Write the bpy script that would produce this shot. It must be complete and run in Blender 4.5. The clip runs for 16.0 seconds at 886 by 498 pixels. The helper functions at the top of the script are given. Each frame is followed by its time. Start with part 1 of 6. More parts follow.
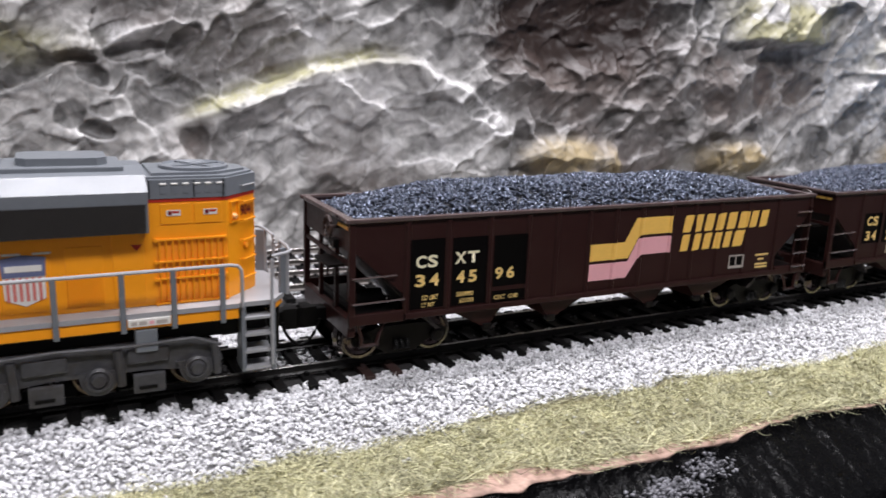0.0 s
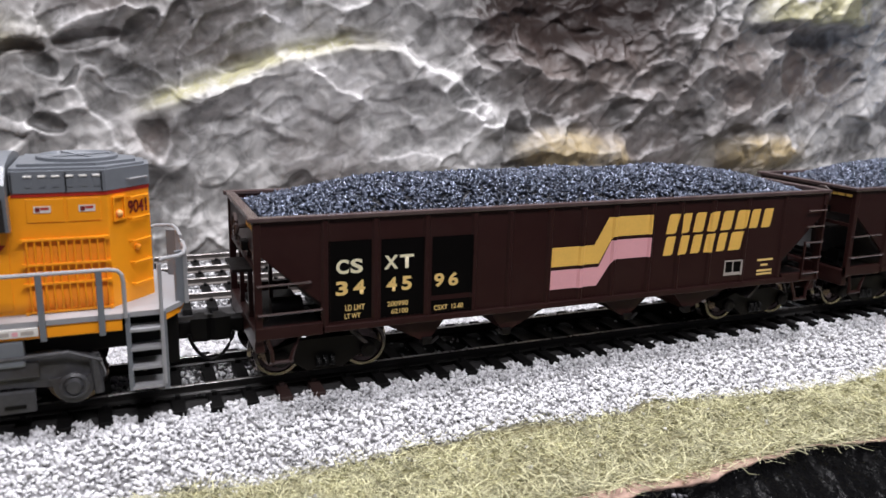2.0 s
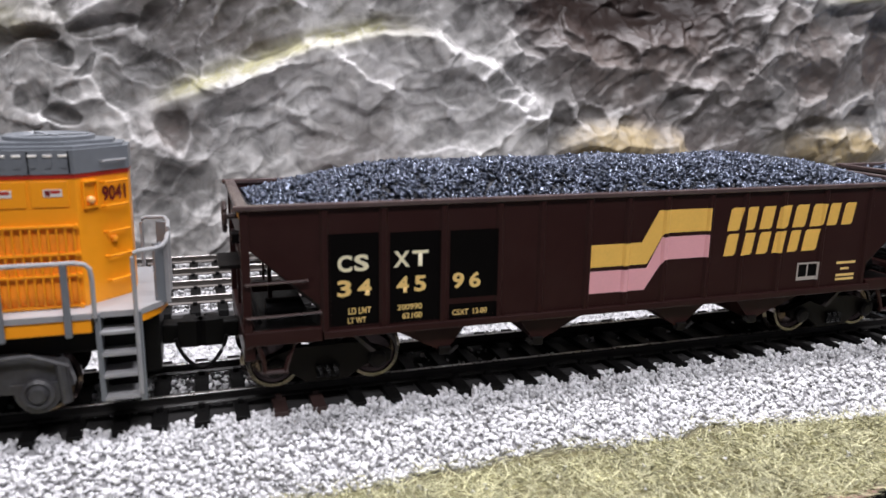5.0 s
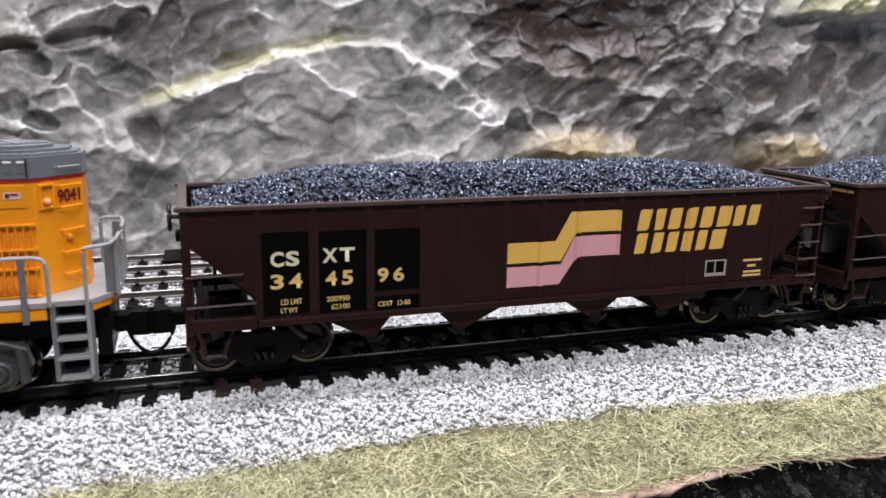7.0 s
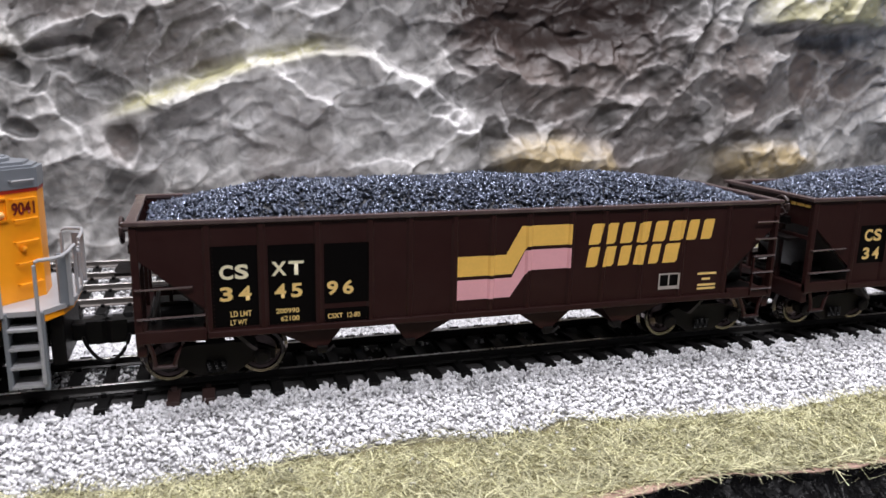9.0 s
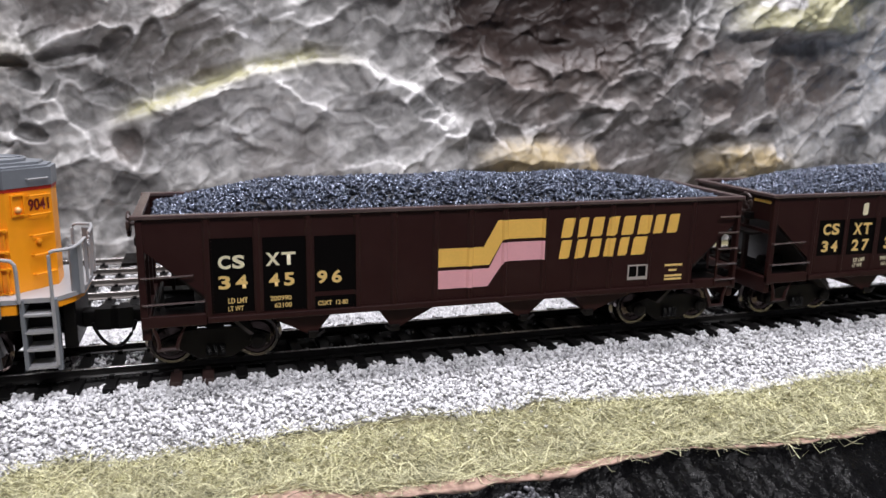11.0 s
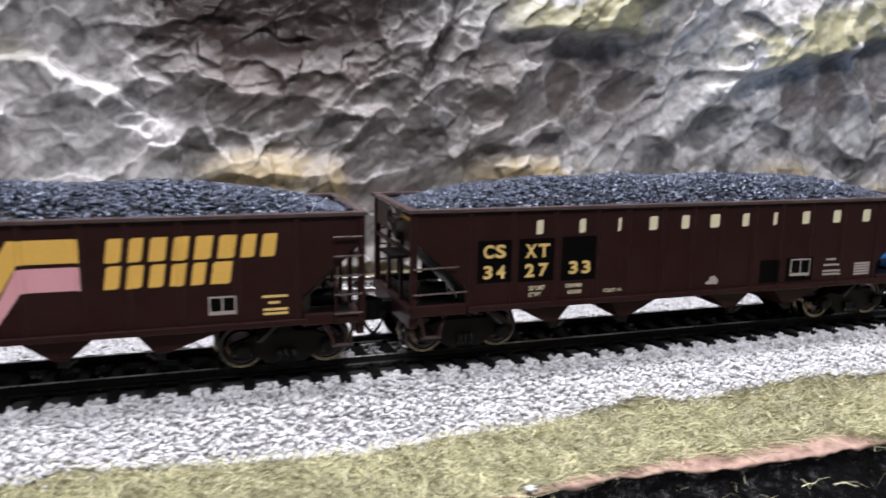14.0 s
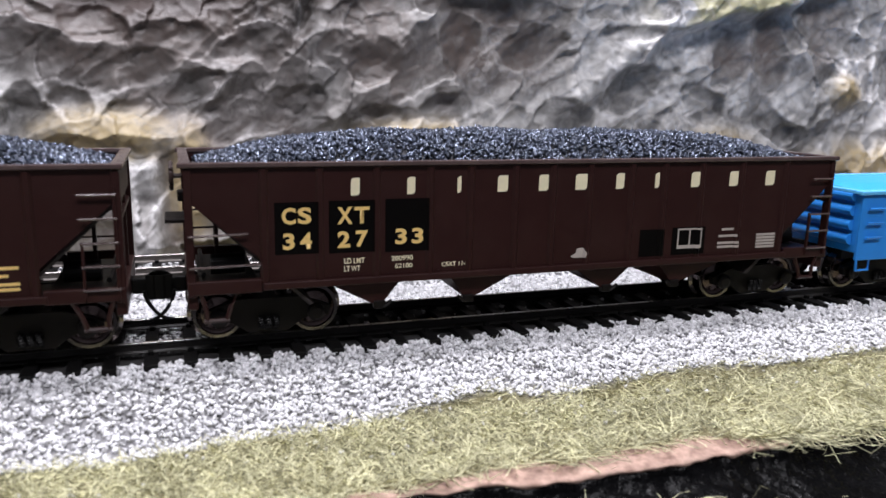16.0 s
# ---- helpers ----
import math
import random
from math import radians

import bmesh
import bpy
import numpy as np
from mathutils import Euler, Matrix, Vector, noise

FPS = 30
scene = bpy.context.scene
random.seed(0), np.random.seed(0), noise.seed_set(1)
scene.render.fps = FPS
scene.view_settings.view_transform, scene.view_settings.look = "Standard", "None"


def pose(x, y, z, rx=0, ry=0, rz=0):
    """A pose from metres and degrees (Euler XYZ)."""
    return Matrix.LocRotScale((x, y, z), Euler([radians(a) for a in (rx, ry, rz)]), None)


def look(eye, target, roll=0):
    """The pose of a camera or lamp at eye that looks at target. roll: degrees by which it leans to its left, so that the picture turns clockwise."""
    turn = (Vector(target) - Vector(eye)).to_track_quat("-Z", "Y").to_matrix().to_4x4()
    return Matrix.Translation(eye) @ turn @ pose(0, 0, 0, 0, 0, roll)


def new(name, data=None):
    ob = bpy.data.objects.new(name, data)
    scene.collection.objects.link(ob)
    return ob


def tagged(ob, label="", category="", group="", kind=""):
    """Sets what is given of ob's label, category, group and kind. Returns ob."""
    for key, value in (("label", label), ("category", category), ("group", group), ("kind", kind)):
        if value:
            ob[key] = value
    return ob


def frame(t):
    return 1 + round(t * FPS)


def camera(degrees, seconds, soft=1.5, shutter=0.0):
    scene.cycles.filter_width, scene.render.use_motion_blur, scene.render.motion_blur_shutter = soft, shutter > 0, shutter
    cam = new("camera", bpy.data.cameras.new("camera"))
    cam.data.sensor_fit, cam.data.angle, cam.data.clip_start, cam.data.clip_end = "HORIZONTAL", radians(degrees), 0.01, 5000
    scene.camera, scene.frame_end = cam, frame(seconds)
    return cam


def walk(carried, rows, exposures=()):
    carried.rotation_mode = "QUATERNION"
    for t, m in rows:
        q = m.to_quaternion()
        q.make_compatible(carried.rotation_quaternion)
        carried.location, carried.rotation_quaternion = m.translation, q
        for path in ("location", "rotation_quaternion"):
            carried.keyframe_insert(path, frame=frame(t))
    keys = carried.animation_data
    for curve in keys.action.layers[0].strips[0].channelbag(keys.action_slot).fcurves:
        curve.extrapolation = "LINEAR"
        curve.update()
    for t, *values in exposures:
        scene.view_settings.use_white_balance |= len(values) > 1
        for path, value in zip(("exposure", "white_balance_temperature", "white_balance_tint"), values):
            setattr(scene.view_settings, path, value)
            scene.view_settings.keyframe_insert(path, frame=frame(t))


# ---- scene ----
SOFT, SHUT, EXPO, LAMP_A, LAMP_B = 1.5, 0.5, 0.0, 29.0, 25.0
cam = camera(60.00, 16.0, soft=SOFT, shutter=SHUT)
PATH = [
    (0, (-0.06265, -0.18673, 0.07460), (0.02717, -0.01403, 0.02867), 2.275),
    (0.5, (-0.04616, -0.19080, 0.07483), (0.03895, -0.01558, 0.02952), 2.258),
    (1, (-0.03439, -0.18252, 0.07229), (0.04678, -0.00542, 0.02707), 1.862),
    (1.5, (-0.02502, -0.17660, 0.07022), (0.05404, 0.00133, 0.02449), 1.408),
    (2, (-0.02514, -0.17615, 0.07008), (0.05173, 0.00262, 0.02390), 1.567),
    (2.5, (-0.02345, -0.17395, 0.06836), (0.05115, 0.00604, 0.02324), 1.416),
    (3, (-0.01996, -0.16602, 0.06615), (0.05153, 0.01546, 0.02194), 1.437),
    (3.5, (-0.01540, -0.15470, 0.06521), (0.05131, 0.02872, 0.02153), 1.167),
    (6, (-0.00413, -0.16647, 0.06119), (0.05769, 0.01849, 0.01682), 0.955),
    (6.5, (-0.00029, -0.17272, 0.06433), (0.06119, 0.01232, 0.01983), 0.993),
    (7, (0.00226, -0.17938, 0.06544), (0.06388, 0.00573, 0.02143), 0.968),
    (7.5, (0.00838, -0.17939, 0.06443), (0.06971, 0.00575, 0.02014), 1.152),
    (8, (0.01349, -0.17899, 0.06444), (0.07403, 0.00643, 0.02022), 1.217),
    (8.5, (0.01728, -0.18237, 0.06818), (0.07744, 0.00294, 0.02304), 1.219),
    (9, (0.01491, -0.18569, 0.07005), (0.07387, 0.00011, 0.02530), 1.213),
    (11.5, (0.01588, -0.20306, 0.06975), (0.07423, -0.01665, 0.02678), 0.963),
    (12, (0.03613, -0.19410, 0.06748), (0.09447, -0.00776, 0.02417), 0.913),
    (12.5, (0.06226, -0.19175, 0.06916), (0.12296, -0.00561, 0.02831), 0.718),
    (13, (0.08382, -0.19274, 0.06773), (0.14542, -0.00662, 0.02818), 0.739),
    (13.5, (0.10281, -0.19477, 0.06438), (0.16509, -0.00852, 0.02656), 1.080),
    (14, (0.12231, -0.19320, 0.06411), (0.18622, -0.00742, 0.02667), 1.143),
    (14.5, (0.14326, -0.19062, 0.06200), (0.21000, -0.00557, 0.02589), 1.528),
    (15, (0.15781, -0.19027, 0.05980), (0.22377, -0.00506, 0.02313), 1.419),
    (15.5, (0.16859, -0.18621, 0.05763), (0.23290, -0.00118, 0.01727), 0.817),
    (16, (0.17271, -0.17553, 0.05415), (0.23799, 0.00898, 0.01301), 1.292),
]
cam.data.dof.use_dof, cam.data.dof.focus_distance, cam.data.dof.aperture_fstop = True, 0.196, 23.0
walk(cam, [(t, look(eye, target, roll)) for t, eye, target, roll in PATH], [(0.0, EXPO, 6500, 10), (9.0, EXPO, 6500, 10), (13.0, EXPO, 6470, 10), (16.0, EXPO, 6380, 11)])

# ---- world and light ----
world = bpy.data.worlds.new("room_air")
scene.world = world
world.use_nodes = True
world.node_tree.nodes["Background"].inputs[0].default_value = (0.9, 0.95, 1.0, 1)
world.node_tree.nodes["Background"].inputs[1].default_value = 0.01


def overhead_lamp(x, y, watts, across):
    """A long area lamp 1.3 m over the layout; no fixture is seen."""
    data = bpy.data.lights.new("overhead_area_lamp", "AREA")
    data.shape, data.size, data.size_y, data.energy = "RECTANGLE", 1.2, across, watts
    data.color = (1.0, 0.975, 1.03)
    ob = new("overhead_area_lamp", data)
    ob.matrix_world = pose(x, y, 1.30)
    return ob


overhead_lamp(0.15, 0.030, LAMP_A, 0.06)
# front fill, added to brighten the car sides and the rock face
overhead_lamp(0.15, -0.82, LAMP_B, 0.25)

# ---- materials ----
def mat(name, base, rough=0.5, metal=0.0, var=0.15, scale=120.0, bump=0.0, bscale=900.0, dust=None, spec=0.5, per_object=0.0, per_island=0.0):
    """A procedural surface: colour varied at two scales, with fine relief and, where wanted, a dusting of another colour."""
    m = bpy.data.materials.new(name)
    m.use_nodes = True
    nt = m.node_tree
    n, l = nt.nodes, nt.links
    bs = n["Principled BSDF"]
    co = n.new("ShaderNodeTexCoord")
    big = n.new("ShaderNodeTexNoise")
    big.inputs["Scale"].default_value, big.inputs["Detail"].default_value = scale, 3
    l.new(co.outputs["Object"], big.inputs["Vector"])
    fine = n.new("ShaderNodeTexNoise")
    fine.inputs["Scale"].default_value, fine.inputs["Detail"].default_value = scale * 7.3, 4
    l.new(co.outputs["Object"], fine.inputs["Vector"])
    add = n.new("ShaderNodeMath"); add.operation = "ADD"
    l.new(big.outputs["Fac"], add.inputs[0]); l.new(fine.outputs["Fac"], add.inputs[1])
    last = add.outputs[0]
    off = 1.0
    if per_object or per_island:
        src = n.new("ShaderNodeObjectInfo").outputs["Random"] if per_object else n.new("ShaderNodeNewGeometry").outputs["Random Per Island"]
        mul = n.new("ShaderNodeMath"); mul.operation = "MULTIPLY_ADD"
        mul.inputs[1].default_value = per_object or per_island
        l.new(src, mul.inputs[0]); l.new(last, mul.inputs[2])
        last = mul.outputs[0]
        off += (per_object or per_island) / 2
    rng = n.new("ShaderNodeMapRange")
    rng.inputs["From Min"].default_value, rng.inputs["From Max"].default_value = off - 0.5, off + 0.5
    rng.inputs["To Min"].default_value, rng.inputs["To Max"].default_value = 1 - var, 1 + var
    rng.clamp = False
    l.new(last, rng.inputs["Value"])
    tint = n.new("ShaderNodeMix"); tint.data_type, tint.blend_type = "RGBA", "MULTIPLY"
    tint.inputs[0].default_value = 1
    tint.inputs[6].default_value = (*base, 1)
    l.new(rng.outputs[0], tint.inputs[7])
    colour = tint.outputs[2]
    if dust:
        d_col, d_amount = dust
        dn = n.new("ShaderNodeTexNoise")
        dn.inputs["Scale"].default_value, dn.inputs["Detail"].default_value = scale * 2.1, 6
        l.new(co.outputs["Object"], dn.inputs["Vector"])
        dr = n.new("ShaderNodeMapRange")
        dr.inputs["From Min"].default_value, dr.inputs["From Max"].default_value = 0.45, 0.75
        dr.inputs["To Max"].default_value = d_amount
        l.new(dn.outputs["Fac"], dr.inputs["Value"])
        dm = n.new("ShaderNodeMix"); dm.data_type = "RGBA"
        l.new(dr.outputs[0], dm.inputs[0]); l.new(colour, dm.inputs[6])
        dm.inputs[7].default_value = (*d_col, 1)
        colour = dm.outputs[2]
    l.new(colour, bs.inputs["Base Color"])
    rr = n.new("ShaderNodeMapRange")
    rr.inputs["To Min"].default_value, rr.inputs["To Max"].default_value = max(0.03, rough - 0.1), min(1, rough + 0.12)
    l.new(fine.outputs["Fac"], rr.inputs["Value"])
    l.new(rr.outputs[0], bs.inputs["Roughness"])
    bs.inputs["Metallic"].default_value = metal
    bs.inputs["Specular IOR Level"].default_value = spec
    if bump:
        bn = n.new("ShaderNodeTexNoise")
        bn.inputs["Scale"].default_value, bn.inputs["Detail"].default_value = bscale, 4
        l.new(co.outputs["Object"], bn.inputs["Vector"])
        bp = n.new("ShaderNodeBump")
        bp.inputs["Strength"].default_value, bp.inputs["Distance"].default_value = 0.6, bump
        l.new(bn.outputs["Fac"], bp.inputs["Height"])
        l.new(bp.outputs[0], bs.inputs["Normal"])
    return m


BROWN = mat("oxide_brown_paint", (0.0232, 0.0068, 0.0060), 0.40, var=0.16, scale=60, bump=0.00004, bscale=1500, dust=((0.10, 0.07, 0.06), 0.05), spec=0.30)
# brown lightened and greyed to put the overhead sheen into the colour
RIM = mat("lightened_rim_paint", (0.078, 0.052, 0.050), 0.14, var=0.2, scale=90, bump=0.00003, bscale=1500, dust=((0.16, 0.13, 0.12), 0.3))
BROWN_IN = mat("dark_inner_sheet", (0.014, 0.010, 0.010), 0.6, var=0.2, scale=80)
DARK = mat("black_plastic", (0.0030, 0.0027, 0.0027), 0.45, var=0.25, scale=150, bump=0.00004, spec=0.2)
BLACK_PANEL = mat("black_stencil_panel", (0.0022, 0.0018, 0.0018), 0.5, spec=0.08, var=0.1, scale=200)
COAL = mat("coal", (0.078, 0.092, 0.128), 0.30, 0.7, var=0.5, scale=300, spec=0.9, per_island=1.0)
COAL_BED = mat("coal_dust", (0.012, 0.013, 0.018), 0.6, var=0.3, scale=500)
YELLOW = mat("yellow_lettering", (0.84, 0.51, 0.11), 0.5, var=0.08, scale=200)
CREAM = mat("cream_lettering", (0.80, 0.74, 0.52), 0.5, var=0.08, scale=200)
GOLD = mat("gold_lettering", (0.80, 0.56, 0.20), 0.5, var=0.08, scale=200)
PINK = mat("pink_stripe_paint", (0.78, 0.39, 0.43), 0.5, var=0.06, scale=200)
WHITE = mat("white_print", (0.72, 0.70, 0.66), 0.5, var=0.08, scale=200)
GREY_PRINT = mat("worn_white_print", (0.40, 0.36, 0.33), 0.55, var=0.15, scale=400)
STEEL = mat("wheel_steel", (0.115, 0.090, 0.088), 0.17, 0.95, var=0.3, scale=220, dust=((0.030, 0.014, 0.012), 0.5))
TREAD = mat("worn_wheel_tread", (0.19, 0.170, 0.168), 0.12, 1.0, var=0.3, scale=240, dust=((0.06, 0.045, 0.04), 0.4))
BRAKE = mat("brown_brake_fitting", (0.035, 0.022, 0.020), 0.4, var=0.2, scale=200, spec=0.4)
RUST = mat("truck_frame_brown", (0.0036, 0.0024, 0.0022), 0.5, spec=0.2, var=0.25, scale=160, bump=0.00006)
RAIL_TOP = mat("rail_steel", (0.45, 0.43, 0.42), 0.28, 1.0, var=0.12, scale=160)
RAIL_SIDE = mat("blackened_rail", (0.015, 0.014, 0.013), 0.42, 0.3, var=0.2, scale=160)
RAIL_REAR = mat("weathered_nickel_rail", (0.40, 0.375, 0.36), 0.42, 0.8, var=0.25, scale=160)
RAIL_REAR_SIDE = mat("dull_rail_side", (0.11, 0.098, 0.09), 0.5, 0.4, var=0.25, scale=160)
TIE = mat("black_tie_plastic", (0.0030, 0.0028, 0.0028), 0.55, spec=0.15, var=0.3, scale=220, bump=0.00008, per_object=0.4)
TIE_RED = mat("brown_tie_plastic", (0.026, 0.011, 0.009), 0.6, var=0.25, scale=220, bump=0.00008)
BALLAST = mat("white_ballast_stone", (0.61, 0.61, 0.625), 0.7, var=0.36, scale=350, per_island=0.8)
PLASTER = mat("tan_plaster_edge", (0.44, 0.30, 0.24), 0.9, var=0.35, scale=160, bump=0.0006, bscale=500, dust=((0.11, 0.055, 0.04), 0.8))
BLACK_FOAM = mat("black_painted_foam", (0.0014, 0.0014, 0.0016), 0.27, var=0.4, scale=120, bump=0.0018, bscale=300, dust=((0.008, 0.008, 0.009), 0.15), spec=0.08)
GRASS = mat("static_grass", (0.51, 0.495, 0.315), 0.6, var=0.48, scale=90, per_island=1.1, spec=0.3)
ORANGE = mat("armour_orange_paint", (0.92, 0.335, 0.010), 0.36, var=0.06, scale=60, bump=0.00003, bscale=1600)
GREY = mat("harbour_grey_paint", (0.160, 0.174, 0.192), 0.34, var=0.10, scale=70, bump=0.00003, bscale=1600)
GREY_LIGHT = mat("light_grey_rail", (0.31, 0.312, 0.322), 0.34, var=0.1, scale=90)
GREY_TRUCK = mat("weathered_grey_truck", (0.052, 0.052, 0.056), 0.40, var=0.4, scale=130, bump=0.0001, dust=((0.030, 0.024, 0.021), 0.8))
ORANGE_MESH = mat("deeper_orange_mesh", (0.84, 0.29, 0.012), 0.6, var=0.2, scale=400)
SCREEN = mat("dark_radiator_screen", (0.020, 0.018, 0.018), 0.5, var=0.25, scale=120, bump=0.0001, bscale=2200)
RED = mat("red_line_paint", (0.42, 0.022, 0.010), 0.45, var=0.08, scale=100)
DARKRED = mat("dark_red_print", (0.16, 0.012, 0.010), 0.5, var=0.08, scale=200)
SHIELD_RED = mat("faded_red_stripe", (0.62, 0.17, 0.14), 0.5, var=0.1, scale=200)
NAVY = mat("navy_print", (0.13, 0.15, 0.27), 0.45, var=0.1, scale=200)
BLUE = mat("bright_blue_paint", (0.022, 0.225, 0.68), 0.35, var=0.08, scale=60, bump=0.00003)
BLUE_RIM = mat("pale_blue_rim_paint", (0.12, 0.50, 0.90), 0.25, var=0.06, scale=60)
# body blue lightened, with the light from above put into the colour
BLUE_LIGHT = mat("top_lit_blue_paint", (0.015, 0.37, 0.90), 0.32, var=0.06, scale=60)
# kept dark so that the unseen walls bounce little light
WALLPAINT = mat("dark_grey_wall_paint", (0.10, 0.10, 0.105), 0.9, var=0.04, scale=3)
CARPET = mat("room_floor_carpet", (0.16, 0.15, 0.14), 0.95, var=0.2, scale=20)


# ---- mesh helpers ----
def part(name, bm, material, parent=None, label="", smooth=False):
    """Links a bmesh as one mesh object under a thing or a part."""
    me = bpy.data.meshes.new(name)
    bmesh.ops.recalc_face_normals(bm, faces=bm.faces[:])
    bm.to_mesh(me)
    bm.free()
    me.materials.append(material)
    if smooth:
        me.shade_smooth()
    ob = new(name, me)
    if parent:
        ob.parent = parent
    return tagged(ob, label)


def shared(name, me, parent, m, label=""):
    """Another object on the same mesh."""
    ob = new(name, me)
    ob.parent = parent
    ob.matrix_basis = m
    return tagged(ob, label)


def thing(name, x, y, z, label, category, group="", kind=""):
    ob = new(name)
    ob.empty_display_size = 0.005
    ob.location = (x, y, z)
    return tagged(ob, label, category, group, kind)


def box(bm, x0, x1, y0, y1, z0, z1, bevel=0.0):
    geo = bmesh.ops.create_cube(bm, size=1.0)["verts"]
    for v in geo:
        v.co = ((x0 + x1) / 2 + v.co.x * (x1 - x0), (y0 + y1) / 2 + v.co.y * (y1 - y0), (z0 + z1) / 2 + v.co.z * (z1 - z0))
    if bevel:
        edges = {e for v in geo for e in v.link_edges}
        bmesh.ops.bevel(bm, geom=list(edges), offset=bevel, segments=2, affect="EDGES", profile=0.5)
    return bm


def prism(bm, poly, y0, y1, axis="y"):
    """A polygon in x and z, drawn out from y0 to y1 (or in y and z, drawn out along x)."""
    rings = []
    for y in (y0, y1):
        rings.append([bm.verts.new((p, y, q) if axis == "y" else ((y, p, q) if axis == "x" else (p, q, y))) for p, q in poly])
    a, b = rings
    bm.faces.new(a); bm.faces.new(b[::-1])
    for i in range(len(poly)):
        j = (i + 1) % len(poly)
        bm.faces.new((a[j], a[i], b[i], b[j]))
    return bm


def rod(bm, points, r, seg=8):
    """A round bar along points."""
    pts = [Vector(p) for p in points]
    rings = []
    for i, p in enumerate(pts):
        d = (pts[min(i + 1, len(pts) - 1)] - pts[max(i - 1, 0)]).normalized()
        u = d.cross(Vector((0, 0, 1)) if abs(d.z) < 0.9 else Vector((1, 0, 0))).normalized()
        w = d.cross(u)
        rings.append([bm.verts.new(p + (u * math.cos(6.28319 * k / seg) + w * math.sin(6.28319 * k / seg)) * r) for k in range(seg)])
    for a, b in zip(rings, rings[1:]):
        for k in range(seg):
            bm.faces.new((a[k], a[(k + 1) % seg], b[(k + 1) % seg], b[k]))
    bm.faces.new(rings[0][::-1]); bm.faces.new(rings[-1])
    return bm


def lathe(bm, profile, seg=32, axis="y", at=(0, 0, 0)):
    """Turns (radius, along) pairs round an axis."""
    rings = []
    for r, h in profile:
        ring = []
        for k in range(seg):
            c, s = r * math.cos(6.28319 * k / seg), r * math.sin(6.28319 * k / seg)
            co = (c, h, s) if axis == "y" else ((h, c, s) if axis == "x" else (c, s, h))
            ring.append(bm.verts.new(Vector(co) + Vector(at)))
        rings.append(ring)
    for a, b in zip(rings, rings[1:]):
        for k in range(seg):
            bm.faces.new((a[k], a[(k + 1) % seg], b[(k + 1) % seg], b[k]))
    bm.faces.new(rings[0][::-1]); bm.faces.new(rings[-1])
    return bm


def clip_x(poly, x0, x1):
    """The part of a polygon in x and z between two x."""
    for lim, sign in ((x0, 1), (x1, -1)):
        out = []
        for (ax, az), (bx, bz) in zip(poly, poly[1:] + poly[:1]):
            ain, bin_ = sign * (ax - lim) >= 0, sign * (bx - lim) >= 0
            if ain:
                out.append((ax, az))
            if ain != bin_:
                k = (lim - ax) / (bx - ax)
                out.append((lim, az + k * (bz - az)))
        poly = out
        if len(poly) < 3:
            return []
    return poly


def lettering(name, body, x0, x1, z0, z1, y, material, parent, bold=0.0, label=""):
    """Printed characters in the built-in font, fitted into x0..x1 and z0..z1 on a side that faces -y."""
    cu = bpy.data.curves.new(name, "FONT")
    cu.body, cu.offset, cu.resolution_u = body, bold, 4
    tmp = new("tmp_text", cu)
    dg = bpy.context.evaluated_depsgraph_get()
    me = bpy.data.meshes.new_from_object(tmp.evaluated_get(dg))
    bpy.data.objects.remove(tmp)
    co = np.array([v.co[:] for v in me.vertices])
    lo, hi = co.min(0), co.max(0)
    for v, c in zip(me.vertices, co):
        v.co = (x0 + (c[0] - lo[0]) / (hi[0] - lo[0]) * (x1 - x0), y, z0 + (c[1] - lo[1]) / (hi[1] - lo[1]) * (z1 - z0))
    me.name = name
    me.materials.clear()
    me.materials.append(material)
    ob = new(name, me)
    ob.parent = parent
    return tagged(ob, label)


# ---- numpy noise ----
def hash01(i, j, seed):
    h = (i.astype(np.int64) * 374761393 + j.astype(np.int64) * 668265263 + seed * 974634777) & 0xFFFFFFFF
    h = ((h ^ (h >> 13)) * 1274126177) & 0xFFFFFFFF
    h = ((h ^ (h >> 16)) * 2246822519) & 0xFFFFFFFF
    return ((h ^ (h >> 15)) & 0xFFFFFF) / float(0xFFFFFF)


def vnoise(x, y, seed=0):
    i, j = np.floor(x), np.floor(y)
    u, v = x - i, y - j
    u, v = u * u * (3 - 2 * u), v * v * (3 - 2 * v)
    a, b = hash01(i, j, seed), hash01(i + 1, j, seed)
    c, d = hash01(i, j + 1, seed), hash01(i + 1, j + 1, seed)
    return (a * (1 - u) + b * u) * (1 - v) + (c * (1 - u) + d * u) * v


def fbm(x, y, seed=0, octaves=4):
    out, amp = 0, 0.5
    for o in range(octaves):
        out = out + amp * vnoise(x * 2**o, y * 2**o, seed + o)
        amp *= 0.5
    return out


def cells(x, y, seed=0):
    """Distances to the nearest and second nearest scattered point, and a random number of the nearest."""
    i, j = np.floor(x), np.floor(y)
    f1, f2, who = np.full(x.shape, 9.0), np.full(x.shape, 9.0), np.zeros(x.shape)
    for di in (-1, 0, 1):
        for dj in (-1, 0, 1):
            a, b = i + di, j + dj
            d = np.hypot(a + hash01(a, b, seed) - x, b + hash01(a, b, seed + 7) - y)
            r = hash01(a, b, seed + 13)
            near = d < f1
            f2 = np.where(near, f1, np.minimum(f2, d))
            who = np.where(near, r, who)
            f1 = np.where(near, d, f1)
    return f1, f2, who


